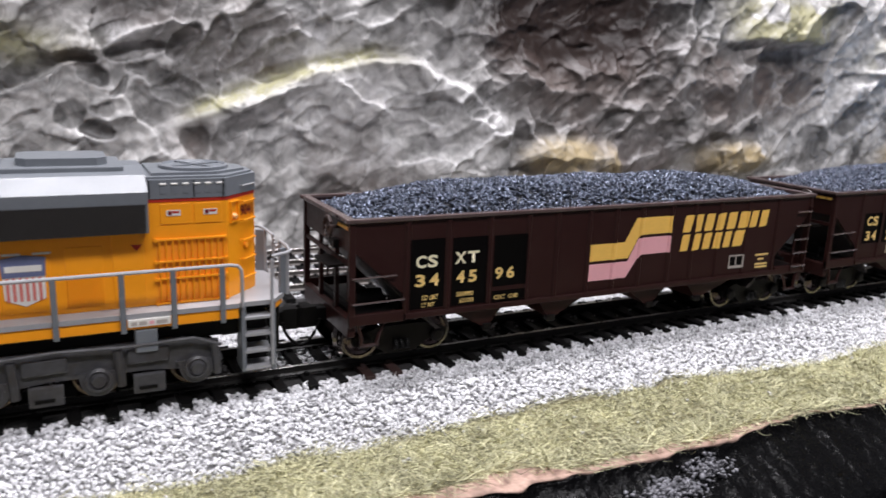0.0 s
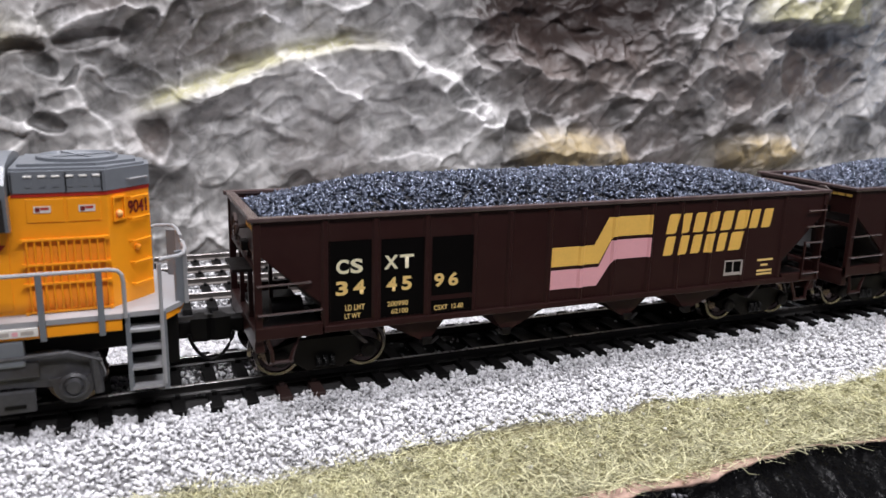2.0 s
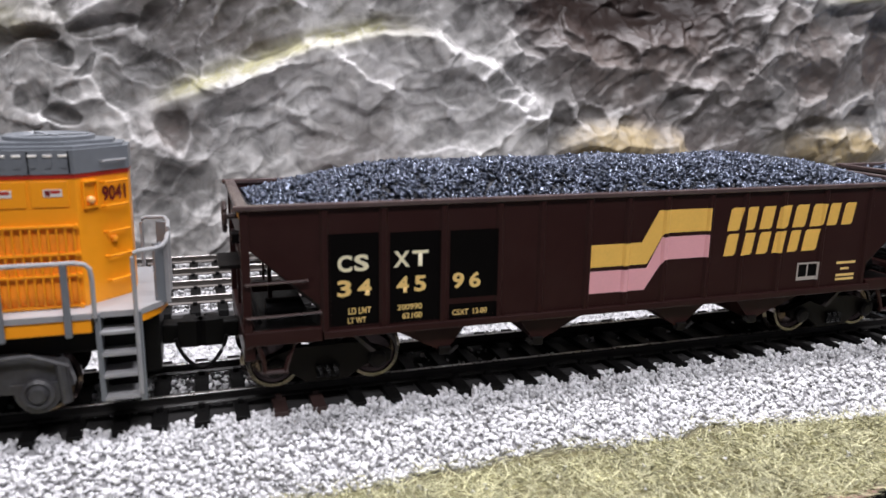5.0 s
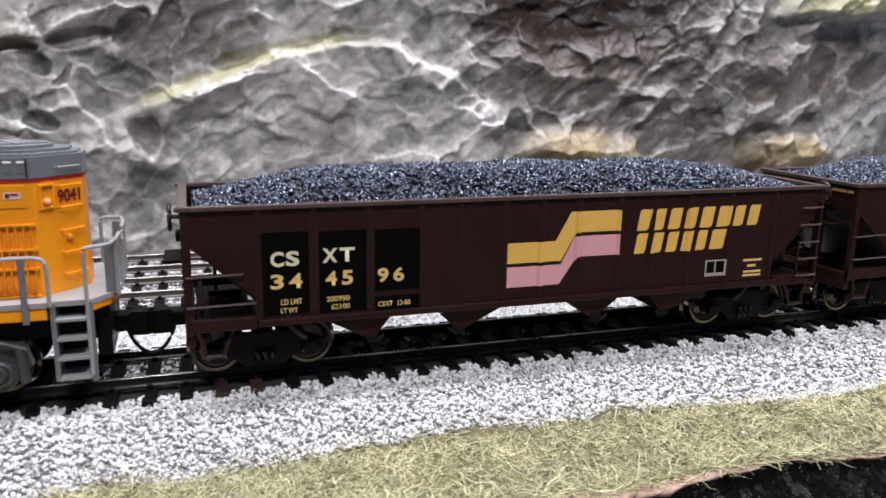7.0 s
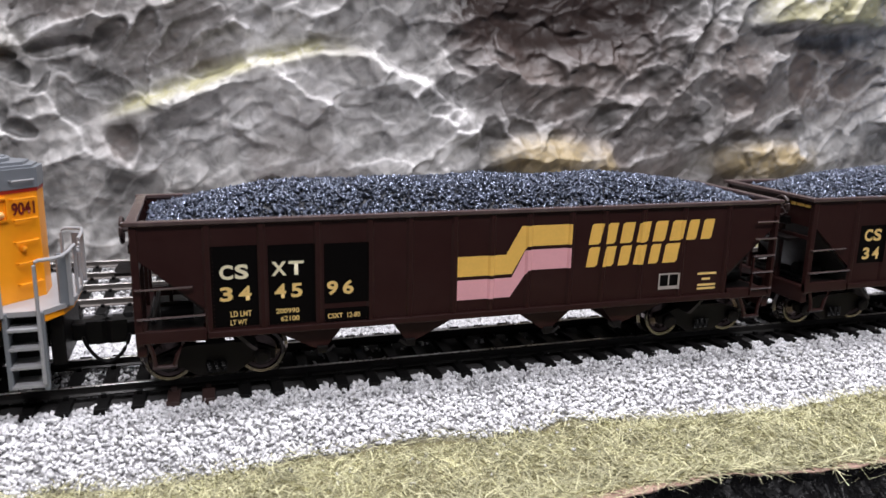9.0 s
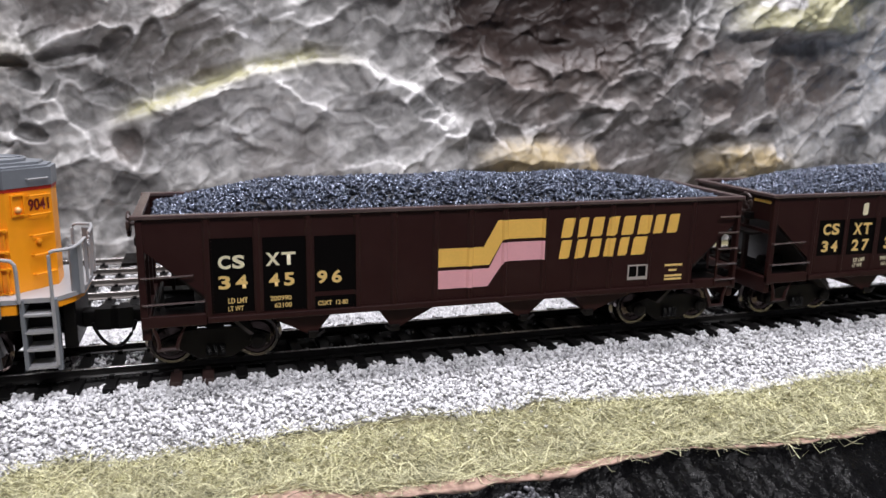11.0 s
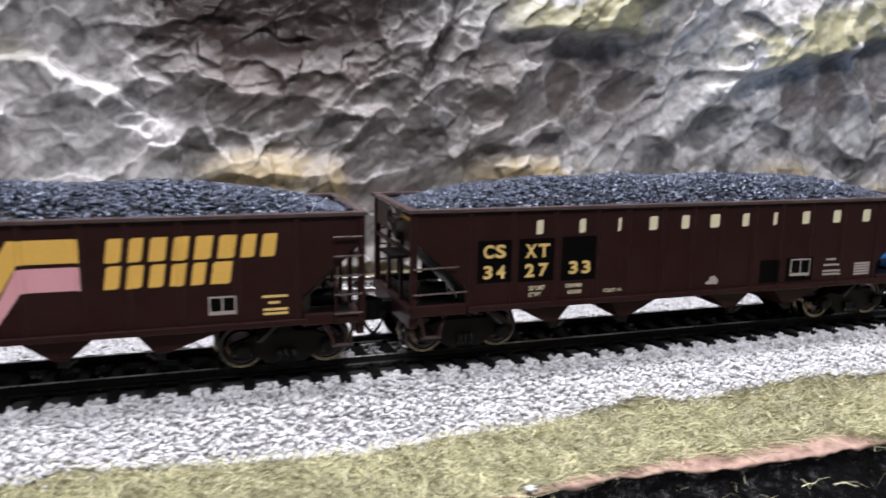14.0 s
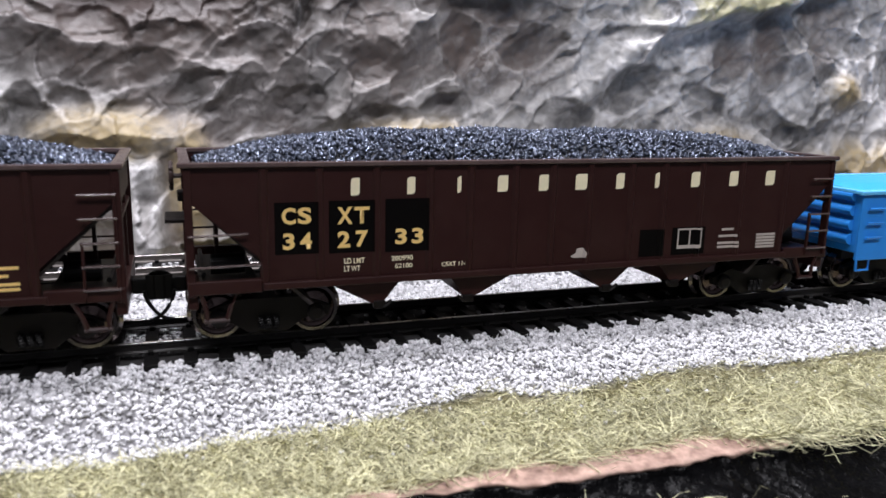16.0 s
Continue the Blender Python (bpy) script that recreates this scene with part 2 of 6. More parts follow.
def facets(x, y, seed=0):
    """Like cells(), with the way to the nearest point and two random numbers of it."""
    i, j = np.floor(x), np.floor(y)
    best, f2 = np.full(x.shape, 9.0), np.full(x.shape, 9.0)
    out = [np.zeros(x.shape) for _ in range(4)]
    for di in (-1, 0, 1):
        for dj in (-1, 0, 1):
            a, b = i + di, j + dj
            du, dv = x - a - hash01(a, b, seed), y - b - hash01(a, b, seed + 7)
            d = np.hypot(du, dv)
            near = d < best
            f2 = np.where(near, best, np.minimum(f2, d))
            for k, val in enumerate((du, dv, hash01(a, b, seed + 13) - 0.5, hash01(a, b, seed + 17) - 0.5)):
                out[k] = np.where(near, val, out[k])
            best = np.where(near, d, best)
    return best, f2, *out


def blurred(a, r):
    """A box blur of an array, r cells each way."""
    for axis in (0, 1):
        pad = [(0, 0), (0, 0)]
        pad[axis] = (r + 1, r)
        c = np.cumsum(np.pad(a, pad, mode="edge"), axis=axis)
        n = a.shape[axis]
        a = (np.take(c, range(2 * r + 1, 2 * r + 1 + n), axis=axis) - np.take(c, range(0, n), axis=axis)) / (2 * r + 1)
    return a


def smooth01(x):
    x = np.clip(x, 0, 1)
    return x * x * (3 - 2 * x)


def grid_mesh(name, P, material, label="", category="", kind="structure", colours=None):
    """A sheet from an array of points (rows, columns, 3)."""
    r, c = P.shape[:2]
    me = bpy.data.meshes.new(name)
    idx = np.arange(r * c).reshape(r, c)
    quads = np.stack([idx[:-1, :-1], idx[:-1, 1:], idx[1:, 1:], idx[1:, :-1]], -1).reshape(-1, 4)
    me.vertices.add(r * c)
    me.vertices.foreach_set("co", P.reshape(-1).astype(np.float32))
    me.loops.add(quads.size)
    me.loops.foreach_set("vertex_index", quads.reshape(-1).astype(np.int32))
    me.polygons.add(len(quads))
    me.polygons.foreach_set("loop_start", np.arange(0, quads.size, 4, dtype=np.int32))
    me.update(calc_edges=True)
    me.validate()
    me.shade_smooth()
    for key, val in (colours or {}).items():
        at = me.attributes.new(key, "FLOAT", "POINT")
        at.data.foreach_set("value", val.reshape(-1).astype(np.float32))
    me.materials.append(material)
    return tagged(new(name, me), label, category, "", kind)


def scatter(name, base_v, base_f, M, T, material, label, category, kind="stuff"):
    """Many copies of a small solid joined into one mesh: M are 3 x 3 turns with size, T places."""
    V = np.einsum("nij,vj->nvi", M, base_v) + T[:, None]
    n, k = len(T), len(base_v)
    F = (base_f[None] + (np.arange(n) * k)[:, None, None]).reshape(-1, base_f.shape[1])
    me = bpy.data.meshes.new(name)
    me.vertices.add(n * k)
    me.vertices.foreach_set("co", V.reshape(-1).astype(np.float32))
    me.loops.add(F.size)
    me.loops.foreach_set("vertex_index", F.reshape(-1).astype(np.int32))
    me.polygons.add(len(F))
    me.polygons.foreach_set("loop_start", np.arange(0, F.size, F.shape[1], dtype=np.int32))
    me.update(calc_edges=True)
    me.materials.append(material)
    return tagged(new(name, me), label, category, "", kind)


def random_turns(rng, n):
    q = rng.normal(size=(n, 4))
    q /= np.linalg.norm(q, axis=1)[:, None]
    w, x, y, z = q.T
    return np.stack([1 - 2 * (y * y + z * z), 2 * (x * y - z * w), 2 * (x * z + y * w), 2 * (x * y + z * w), 1 - 2 * (x * x + z * z), 2 * (y * z - x * w),
                     2 * (x * z - y * w), 2 * (y * z + x * w), 1 - 2 * (x * x + y * y)], -1).reshape(n, 3, 3)


def ico():
    bm = bmesh.new()
    bmesh.ops.create_icosphere(bm, subdivisions=1, radius=1.0)
    v = np.array([x.co[:] for x in bm.verts])
    fc = np.array([[x.index for x in f.verts] for f in bm.faces])
    bm.free()
    return v, fc


ICO_V, ICO_F = ico()
# a broken chip of stone: a block with its corners knocked about
CHIP_V = np.array([(a, b, c) for a in (-1, 1) for b in (-1, 1) for c in (-1, 1)], float) * 0.72 + 0.30 * np.random.default_rng(12).normal(size=(8, 3))
CHIP_F = np.array([(0, 1, 3, 2), (4, 6, 7, 5), (0, 4, 5, 1), (2, 3, 7, 6), (0, 2, 6, 4), (1, 5, 7, 3)])
rng = np.random.default_rng(4)

# ---- the room and the layout ----
def slab(name, x0, x1, y0, y1, z0, z1, material, label, category):
    return tagged(part(name, box(bmesh.new(), x0, x1, y0, y1, z0, z1), material, None, label), "", category, "", "structure")


# unseen room shell, added to close the place and limit bounced light
W, E_, S, N = -0.75, 1.20, -1.45, 0.42
slab("floor", W, E_, S, N, -0.85, -0.80, CARPET, "unseen dark carpet floor closing the room", "floor")
slab("ceiling", W, E_, S, N, 1.4, 1.45, WALLPAINT, "unseen dark grey ceiling over the layout", "ceiling")
slab("wall_north", W, E_, N, N + 0.05, -0.8, 1.4, WALLPAINT, "unseen dark grey wall behind the rock face", "wall")
slab("wall_south", W, E_, S - 0.05, S, -0.8, 1.4, WALLPAINT, "unseen dark grey wall closing the room", "wall")
slab("wall_west", W - 0.05, W, S, N, -0.8, 1.4, WALLPAINT, "unseen dark grey wall closing the room", "wall")
slab("wall_east", E_, E_ + 0.05, S, N, -0.8, 1.4, WALLPAINT, "unseen dark grey wall closing the room", "wall")


X0, X1 = -0.34, 0.80
TRACK_2, TRACK_3 = 0.0712, 0.1045


def edge_y(x):
    """The ragged near edge of the grass shelf."""
    run = np.interp(x, [-0.03, 0.018, 0.032, 0.042, 0.066, 0.084, 0.105, 0.122, 0.136, 0.150, 0.163, 0.178, 0.194, 0.211, 0.230, 0.247, 0.262, 0.275, 0.288, 0.300],
                    [-0.0510, -0.0512, -0.0500, -0.0550, -0.0557, -0.0566, -0.0563, -0.0549, -0.0563, -0.0585, -0.0592, -0.0580, -0.0570, -0.0552, -0.0532, -0.0540, -0.0538, -0.0526, -0.0583, -0.0592])
    return run + 0.0014 * (vnoise(x * 90, x * 0 + 1.3, 6) - 0.5) + 0.0010 * (vnoise(x * 260, x * 0 + 3.3, 5) - 0.5)


def lip_y(x):
    """The cut outer edge of the plaster lip."""
    return np.interp(x, [-0.03, 0.014, 0.039, 0.055, 0.073, 0.086, 0.104, 0.122, 0.140, 0.155, 0.168, 0.185, 0.211, 0.225, 0.245, 0.270, 0.290],
                     [-0.0555, -0.0557, -0.0570, -0.0579, -0.0584, -0.0594, -0.0576, -0.0558, -0.0582, -0.0604, -0.0600, -0.0591, -0.0578, -0.0585, -0.0593, -0.0597, -0.0604])


def grass_y(x):
    """The line along which the ballast ends and the grass begins."""
    run = np.interp(x, [-0.03, 0.032, 0.061, 0.086, 0.100, 0.130, 0.160, 0.180, 0.202, 0.217, 0.234, 0.255, 0.280, 0.33], [-0.0290, -0.0290, -0.0272, -0.0293, -0.0282, -0.0308, -0.0328, -0.0308, -0.0304, -0.0284, -0.0270, -0.0278, -0.0266, -0.0275])
    return run + 0.0012 * (vnoise(x * 60, x * 0 + 9.1, 8) - 0.5) + 0.0012 * (vnoise(x * 190, x * 0 + 2.2, 9) - 0.5)


def ground_z(x, y):
    """Height of the bed under ballast and grass."""
    z = np.interp(y, [-0.07, -0.058, -0.030, -0.0205, -0.0165, 0.018, 0.030, 0.048, 0.052, 0.086, 0.094, 0.118, 0.14],
                  [-0.0185, -0.0165, -0.0148, -0.0058, -0.0034, -0.0040, -0.0075, -0.0075, -0.0042, -0.0042, -0.0045, -0.0042, 0.002])
    near = smooth01((-0.022 - y) / 0.006)
    return z + near * 0.0022 * (fbm(x * 60, y * 60, 21, 3) - 0.45) + 0.0006 * (fbm(x * 220, y * 220, 23, 2) - 0.4)


# ground sheet under ballast
nx, ny = 500, 150
gx, gy = np.meshgrid(np.linspace(X0, X1, nx), np.concatenate([np.linspace(0, 1, ny)]), indexing="ij")
yy = edge_y(gx) + gy * (0.14 - edge_y(gx))
G = np.stack([gx, yy, ground_z(gx, yy)], -1)
straw = smooth01((grass_y(gx) - yy) / 0.001) + smooth01((gx - 0.075) / 0.02) * smooth01((yy - 0.090 - 0.006 * (fbm(gx * 50, yy * 50, 3) - 0.5)) / 0.004)


def two_tone(name, a, b, key, rough=0.9, bump=0.0004, bscale=600):
    """Two pigments laid side by side by a painted mask."""
    m = mat(name, a, rough, var=0.25, scale=260, bump=bump, bscale=bscale)
    n, l = m.node_tree.nodes, m.node_tree.links
    bs = n["Principled BSDF"]
    src = bs.inputs["Base Color"].links[0].from_socket
    at = n.new("ShaderNodeAttribute"); at.attribute_name = key
    ns = n.new("ShaderNodeTexNoise"); ns.inputs["Scale"].default_value, ns.inputs["Detail"].default_value = 240, 4
    co = n.new("ShaderNodeTexCoord"); l.new(co.outputs["Object"], ns.inputs["Vector"])
    rp = n.new("ShaderNodeMapRange"); rp.inputs["To Min"].default_value, rp.inputs["To Max"].default_value = 0.6, 1.35
    l.new(ns.outputs["Fac"], rp.inputs["Value"])
    tc = n.new("ShaderNodeMix"); tc.data_type, tc.blend_type = "RGBA", "MULTIPLY"; tc.inputs[0].default_value = 1
    tc.inputs[6].default_value = (*b, 1); l.new(rp.outputs[0], tc.inputs[7])
    mx = n.new("ShaderNodeMix"); mx.data_type = "RGBA"
    l.new(at.outputs["Fac"], mx.inputs[0]); l.new(src, mx.inputs[6]); l.new(tc.outputs[2], mx.inputs[7])
    l.new(mx.outputs[2], bs.inputs["Base Color"])
    return m


BLACK_BED_Y = 0.0162


def with_black_bed(m):
    """Blackens the bed: painted shade under the near track, black bands by the rear."""
    n, l = m.node_tree.nodes, m.node_tree.links
    bs = n["Principled BSDF"]
    src = bs.inputs["Base Color"].links[0].from_socket
    at = n.new("ShaderNodeAttribute"); at.attribute_name = "black_bed"
    mx = n.new("ShaderNodeMix"); mx.data_type = "RGBA"
    l.new(at.outputs["Fac"], mx.inputs[0]); l.new(src, mx.inputs[6]); mx.inputs[7].default_value = (0.012, 0.011, 0.011, 1)
    l.new(mx.outputs[2], bs.inputs["Base Color"])
    return m


GROUND = with_black_bed(two_tone("glued_ballast_and_straw_ground", (0.22, 0.218, 0.225), (0.165, 0.148, 0.075), "straw"))
grid_mesh("ground", G, GROUND, "pale glued ballast bed and straw coloured scenery ground", "ground", colours={"straw": np.clip(straw, 0, 1), "black_bed": np.maximum(smooth01((BLACK_BED_Y - np.abs(yy)) / 0.001), np.maximum(smooth01((0.0045 - np.abs(yy - 0.0878)) / 0.001), smooth01((0.0042 - np.abs(yy - 0.0555)) / 0.001)))})

# the cut plaster lip and the black foam front below it
n_lip = 1100
lx = np.linspace(X0, X1, n_lip)
ey = edge_y(lx)
ez = ground_z(lx, ey)
width = np.maximum(ey - lip_y(lx), 0.0003) * (0.85 + 0.3 * vnoise(lx * 120, lx * 0 + 4.1, 33)) + 0.0009 * (vnoise(lx * 260, lx * 0 + 2.1, 35) - 0.35)
flat = smooth01((lx - 0.185) / 0.04) * smooth01((0.292 - lx) / 0.006)
width = np.where(lx > 0.292, 0.0004, np.maximum(width, 0.0004))
rows = []
for k, (fy, fz) in enumerate([(-0.0015, -0.0008), (0.0, 0.0002), (0.25, 0.0001), (0.5, -0.0001), (0.8, -0.0002), (1.0, -0.0004), (1.0, -0.0009), (0.92, -0.0014)]):
    jit = 0.0016 * (fbm(lx * 260, lx * 0 + k * 0.6, 40, 3) - 0.45)
    thick = np.clip(width / 0.004, 0.12, 1)
    rows.append(np.stack([lx, ey + (0.0015 if k == 0 else 0) - width * max(fy, 0) + jit * (k > 3) * thick * (1 - 0.5 * flat), ez + fz * thick + jit * 0.5 * thick], -1))
lip_bottom = rows[-1]
grid_mesh("plaster_lip", np.array(rows), PLASTER, "pinkish tan cut plaster lip along the scenery edge", "scenery edge")
rows = []
for k in range(110):
    f = k / 109
    wav = (fbm(lx * 34, lx * 0 + f * 6, 51, 4) - 0.45) * 0.034 * smooth01(f * 7) + (cells(lx * 85, lx * 0 + f * 15, 52)[0] - 0.5) * 0.010 * smooth01(f * 10) + (cells(lx * 240, lx * 0 + f * 44, 53)[0] - 0.5) * 0.004 * smooth01(f * 14)
    if k == 0:
        rows.append(lip_bottom + np.array([0, 0.001, 0.0006]))
    else:
        shelf = smooth01(f * 3.5)
        rows.append(np.stack([lx, lip_bottom[:, 1] - 0.022 * shelf - 0.016 * f + wav * 0.3, lip_bottom[:, 2] - 0.0022 * smooth01(f * 20) - 0.010 * shelf - 0.19 * max(0, f - 0.2) + wav * 0.35 * (0.4 + f)], -1))
grid_mesh("black_fascia", np.array(rows), BLACK_FOAM, "rough black painted foam slope under the scenery edge", "fascia")
slab("layout_table", X0, X1, -0.085, 0.16, -0.80, -0.17, DARK, "black layout table under the scenery", "table")

# ---- rock face ----
def spread(a, b0, b1, c, few, many):
    """Steps from a to c, dense between b0 and b1."""
    return np.concatenate([np.linspace(a, b0, few, endpoint=False), np.linspace(b0, b1, many, endpoint=False), np.linspace(b1, c, few)])


rx, rz = np.meshgrid(spread(X0, -0.11, 0.56, X1, 90, 1250), spread(-0.008, -0.007, 0.122, 0.20, 30, 235), indexing="ij")


def spot(x, z, cx, cz, sx, sz, turn=0.0, power=1.0):
    """A soft oval patch, 1 in its middle."""
    c, s = math.cos(math.radians(turn)), math.sin(math.radians(turn))
    u, v = (x - cx) * c + (z - cz) * s, -(x - cx) * s + (z - cz) * c
    return np.exp(-(((u / sx) ** 2 + (v / sz) ** 2) ** power))


def rock():
    x, z = rx, rz
    wx = x + 0.009 * (fbm(x * 45, z * 45, 61, 3) - 0.45)
    wz = z + 0.009 * (fbm(x * 45 + 9, z * 45, 62, 3) - 0.45)
    wx, wz = wx + 0.0052 * (fbm(x * 120, z * 120, 51, 4) - 0.45), wz + 0.0052 * (fbm(x * 120 + 5, z * 120, 52, 4) - 0.45)
    # cast hollows of all sizes with sharp crests where they meet
    turn = 0.55 + 0.5 * (fbm(x * 9, z * 9, 47, 2) - 0.45)
    u, v = wx * np.cos(turn) + wz * np.sin(turn), -wx * np.sin(turn) + wz * np.cos(turn)
    a1, a2, au, av, ar, as_ = facets(u * 40, v * 66, 63)
    b1, b2, bu, bv, br, bs_ = facets((wx * 0.84 + wz * 0.54) * 66, (-wx * 0.54 + wz * 0.84) * 112, 64)
    k1, k2, ku, kv, kr, ks = facets((wx * 0.9 - wz * 0.44) * 135, (wx * 0.44 + wz * 0.9) * 190, 60)
    big = fbm(x * 12, z * 16, 66, 3) - 0.45
    rough = smooth01((fbm(x * 26, z * 32, 59, 3) - 0.40) * 4)
    scooped, deep, lit_rims = np.zeros_like(x), np.zeros_like(x), np.zeros_like(x)

    ragged = 0.45 + 1.25 * fbm(x * 85, z * 95, 44, 3)

    def scoop(cx, cz, sx, sz, turned, depth):
        """A cast bowl with a sharp rim."""
        nonlocal scooped, deep, lit_rims
        c, q = math.cos(math.radians(turned)), math.sin(math.radians(turned))
        gx, gz = wx - cx, wz - cz
        r2 = ((gx * c + gz * q) / (1.15 * sx)) ** 2 + ((-gx * q + gz * c) / (1.15 * sz)) ** 2
        r2 = r2 * ragged
        inside = np.clip(1 - r2, 0, 1)
        scooped = np.maximum(scooped, depth * inside ** 0.9)
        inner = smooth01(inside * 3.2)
        # lower rims weighted pale, as if catching light from above
        lit_rims = np.maximum(lit_rims * (1 - inner), np.exp(-((np.sqrt(r2) - 1.10) / 0.17) ** 2) * (0.25 + 0.75 * smooth01(0.5 - (gz * c - gx * q) / sz)))
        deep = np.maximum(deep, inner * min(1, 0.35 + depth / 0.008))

    # above and round the mossy ledge
    scoop(-0.033, 0.0763, 0.0115, 0.0032, 0, 0.0035); scoop(-0.014, 0.0794, 0.0079, 0.0044, 48, 0.0040); scoop(-0.001, 0.0832, 0.0066, 0.0031, 40, 0.0030)
    scoop(0.015, 0.0838, 0.0120, 0.0041, 28, 0.0050); scoop(0.007, 0.0753, 0.0091, 0.0045, 22, 0.0040); scoop(0.025, 0.0786, 0.0095, 0.0050, 35, 0.0050)
    scoop(0.038, 0.0898, 0.0067, 0.0044, 0, 0.0040); scoop(0.021, 0.0715, 0.0106, 0.0028, 20, 0.0050); scoop(-0.016, 0.0617, 0.0077, 0.0047, 8, 0.0050)
    scoop(-0.026, 0.0677, 0.0093, 0.0027, -14, 0.0030); scoop(-0.038, 0.0632, 0.0055, 0.0022, 40, 0.0030); scoop(-0.053, 0.0739, 0.0066, 0.0025, 0, 0.0060)
    scoop(-0.047, 0.0687, 0.0058, 0.0033, -30, 0.0040); scoop(-0.029, 0.0563, 0.0046, 0.0077, 15, 0.0025); scoop(-0.013, 0.0423, 0.0049, 0.0065, 5, 0.0060)
    scoop(0.007, 0.0467, 0.0083, 0.0035, 0, 0.0035); scoop(-0.003, 0.0404, 0.0047, 0.0051, 20, 0.0030); scoop(0.019, 0.0443, 0.0083, 0.0038, 0, 0.0035)
    scoop(0.033, 0.0520, 0.0074, 0.0030, 30, 0.0040); scoop(0.044, 0.0478, 0.0092, 0.0056, -18, 0.0035); scoop(0.074, 0.0572, 0.0075, 0.0060, 0, 0.0040)
    scoop(0.085, 0.0585, 0.0082, 0.0065, 10, 0.0040); scoop(0.078, 0.0412, 0.0087, 0.0048, 20, 0.0040); scoop(0.083, 0.0859, 0.0082, 0.0063, -35, 0.0035)
    scoop(0.067, 0.0695, 0.0107, 0.0054, -10, 0.0030); scoop(0.011, 0.0354, 0.0083, 0.0036, 10, 0.0030); scoop(0.037, 0.0386, 0.0076, 0.0046, 20, 0.0030)
    scoop(0.058, 0.0421, 0.0079, 0.0066, 0, 0.0030); scoop(-0.055, 0.0529, 0.0047, 0.0056, 20, 0.0040); scoop(-0.047, 0.0465, 0.0059, 0.0035, -20, 0.0030)
    # under the dark hollow
    scoop(0.120, 0.0816, 0.0103, 0.0033, -8, 0.0040); scoop(0.140, 0.0901, 0.0119, 0.0028, -5, 0.0050); scoop(0.168, 0.0842, 0.0071, 0.0023, 5, 0.0060)
    scoop(0.185, 0.0912, 0.0145, 0.0056, 10, 0.0060); scoop(0.149, 0.0708, 0.0103, 0.0054, -28, 0.0060); scoop(0.160, 0.0580, 0.0151, 0.0042, 12, 0.0050)
    scoop(0.179, 0.0524, 0.0097, 0.0039, 18, 0.0045); scoop(0.182, 0.0434, 0.0074, 0.0035, 30, 0.0040); scoop(0.142, 0.0483, 0.0069, 0.0045, -12, 0.0045)
    scoop(0.161, 0.0473, 0.0061, 0.0028, 0, 0.0030); scoop(0.199, 0.0654, 0.0116, 0.0053, 15, 0.0045); scoop(0.206, 0.0442, 0.0150, 0.0068, 6, 0.0050)
    scoop(0.215, 0.0512, 0.0036, 0.0013, 0, 0.0030); scoop(0.222, 0.0824, 0.0021, 0.0081, -18, 0.0040); scoop(0.231, 0.0645, 0.0062, 0.0070, 10, 0.0020)
    scoop(0.244, 0.0629, 0.0100, 0.0086, 10, 0.0060); scoop(0.250, 0.0445, 0.0115, 0.0046, 0, 0.0035); scoop(0.133, 0.0758, 0.0086, 0.0026, -20, 0.0030)
    scoop(0.209, 0.0818, 0.0076, 0.0076, 20, 0.0030); scoop(0.127, 0.0472, 0.0049, 0.0053, 0, 0.0025); scoop(0.114, 0.0716, 0.0071, 0.0034, -35, 0.0040)
    scoop(0.190, 0.0391, 0.0075, 0.0037, 15, 0.0030)
    # under the overhanging shelves
    scoop(0.291, 0.0871, 0.0261, 0.0062, 2, 0.0040); scoop(0.278, 0.0725, 0.0083, 0.0104, 0, 0.0050); scoop(0.309, 0.0713, 0.0146, 0.0079, 20, 0.0050)
    scoop(0.325, 0.0656, 0.0049, 0.0020, 15, 0.0030); scoop(0.351, 0.0761, 0.0106, 0.0027, 8, 0.0035); scoop(0.345, 0.0842, 0.0101, 0.0030, 0, 0.0030)
    scoop(0.356, 0.0554, 0.0162, 0.0070, 25, 0.0055); scoop(0.401, 0.0724, 0.0086, 0.0157, 0, 0.0030); scoop(0.422, 0.0746, 0.0086, 0.0164, 4, 0.0045)
    scoop(0.453, 0.0858, 0.0208, 0.0129, -42, 0.0080); scoop(0.497, 0.0644, 0.0062, 0.0102, 0, 0.0050); scoop(0.453, 0.0359, 0.0131, 0.0068, 20, 0.0045)
    scoop(0.325, 0.0436, 0.0140, 0.0067, 10, 0.0040); scoop(0.362, 0.0863, 0.0087, 0.0035, 10, 0.0025); scoop(0.391, 0.0501, 0.0113, 0.0075, -30, 0.0035)
    scoop(0.471, 0.0754, 0.0128, 0.0055, 0, 0.0030); scoop(0.376, 0.1028, 0.0124, 0.0046, -20, 0.0025); scoop(0.272, 0.0488, 0.0105, 0.0051, 10, 0.0030)
    free = 1 - smooth01(deep * 1.8)
    y = 0.108 - 0.013 * big + 0.48 * scooped
    flow = fbm((x * 0.84 + z * 0.54) * 24, (-x * 0.54 + z * 0.84) * 62, 49, 4)
    y -= 0.0040 * (0.35 - np.abs(flow - 0.46) * 2)
    y -= (0.25 + 0.75 * free) * (0.0042 * (a1 ** 2 - 0.14) + 0.0042 * (ar * au + as_ * av) + 0.0020 * ar)
    y -= (0.45 + 0.55 * rough) * (0.45 + 0.55 * free) * (0.0022 * (b1 ** 2 - 0.14) + 0.0032 * (br * bu + bs_ * bv) + 0.0010 * br)
    y -= (0.15 + 0.85 * rough) * (0.0008 * (k1 ** 2 - 0.14) + 0.0013 * (kr * ku + ks * kv))
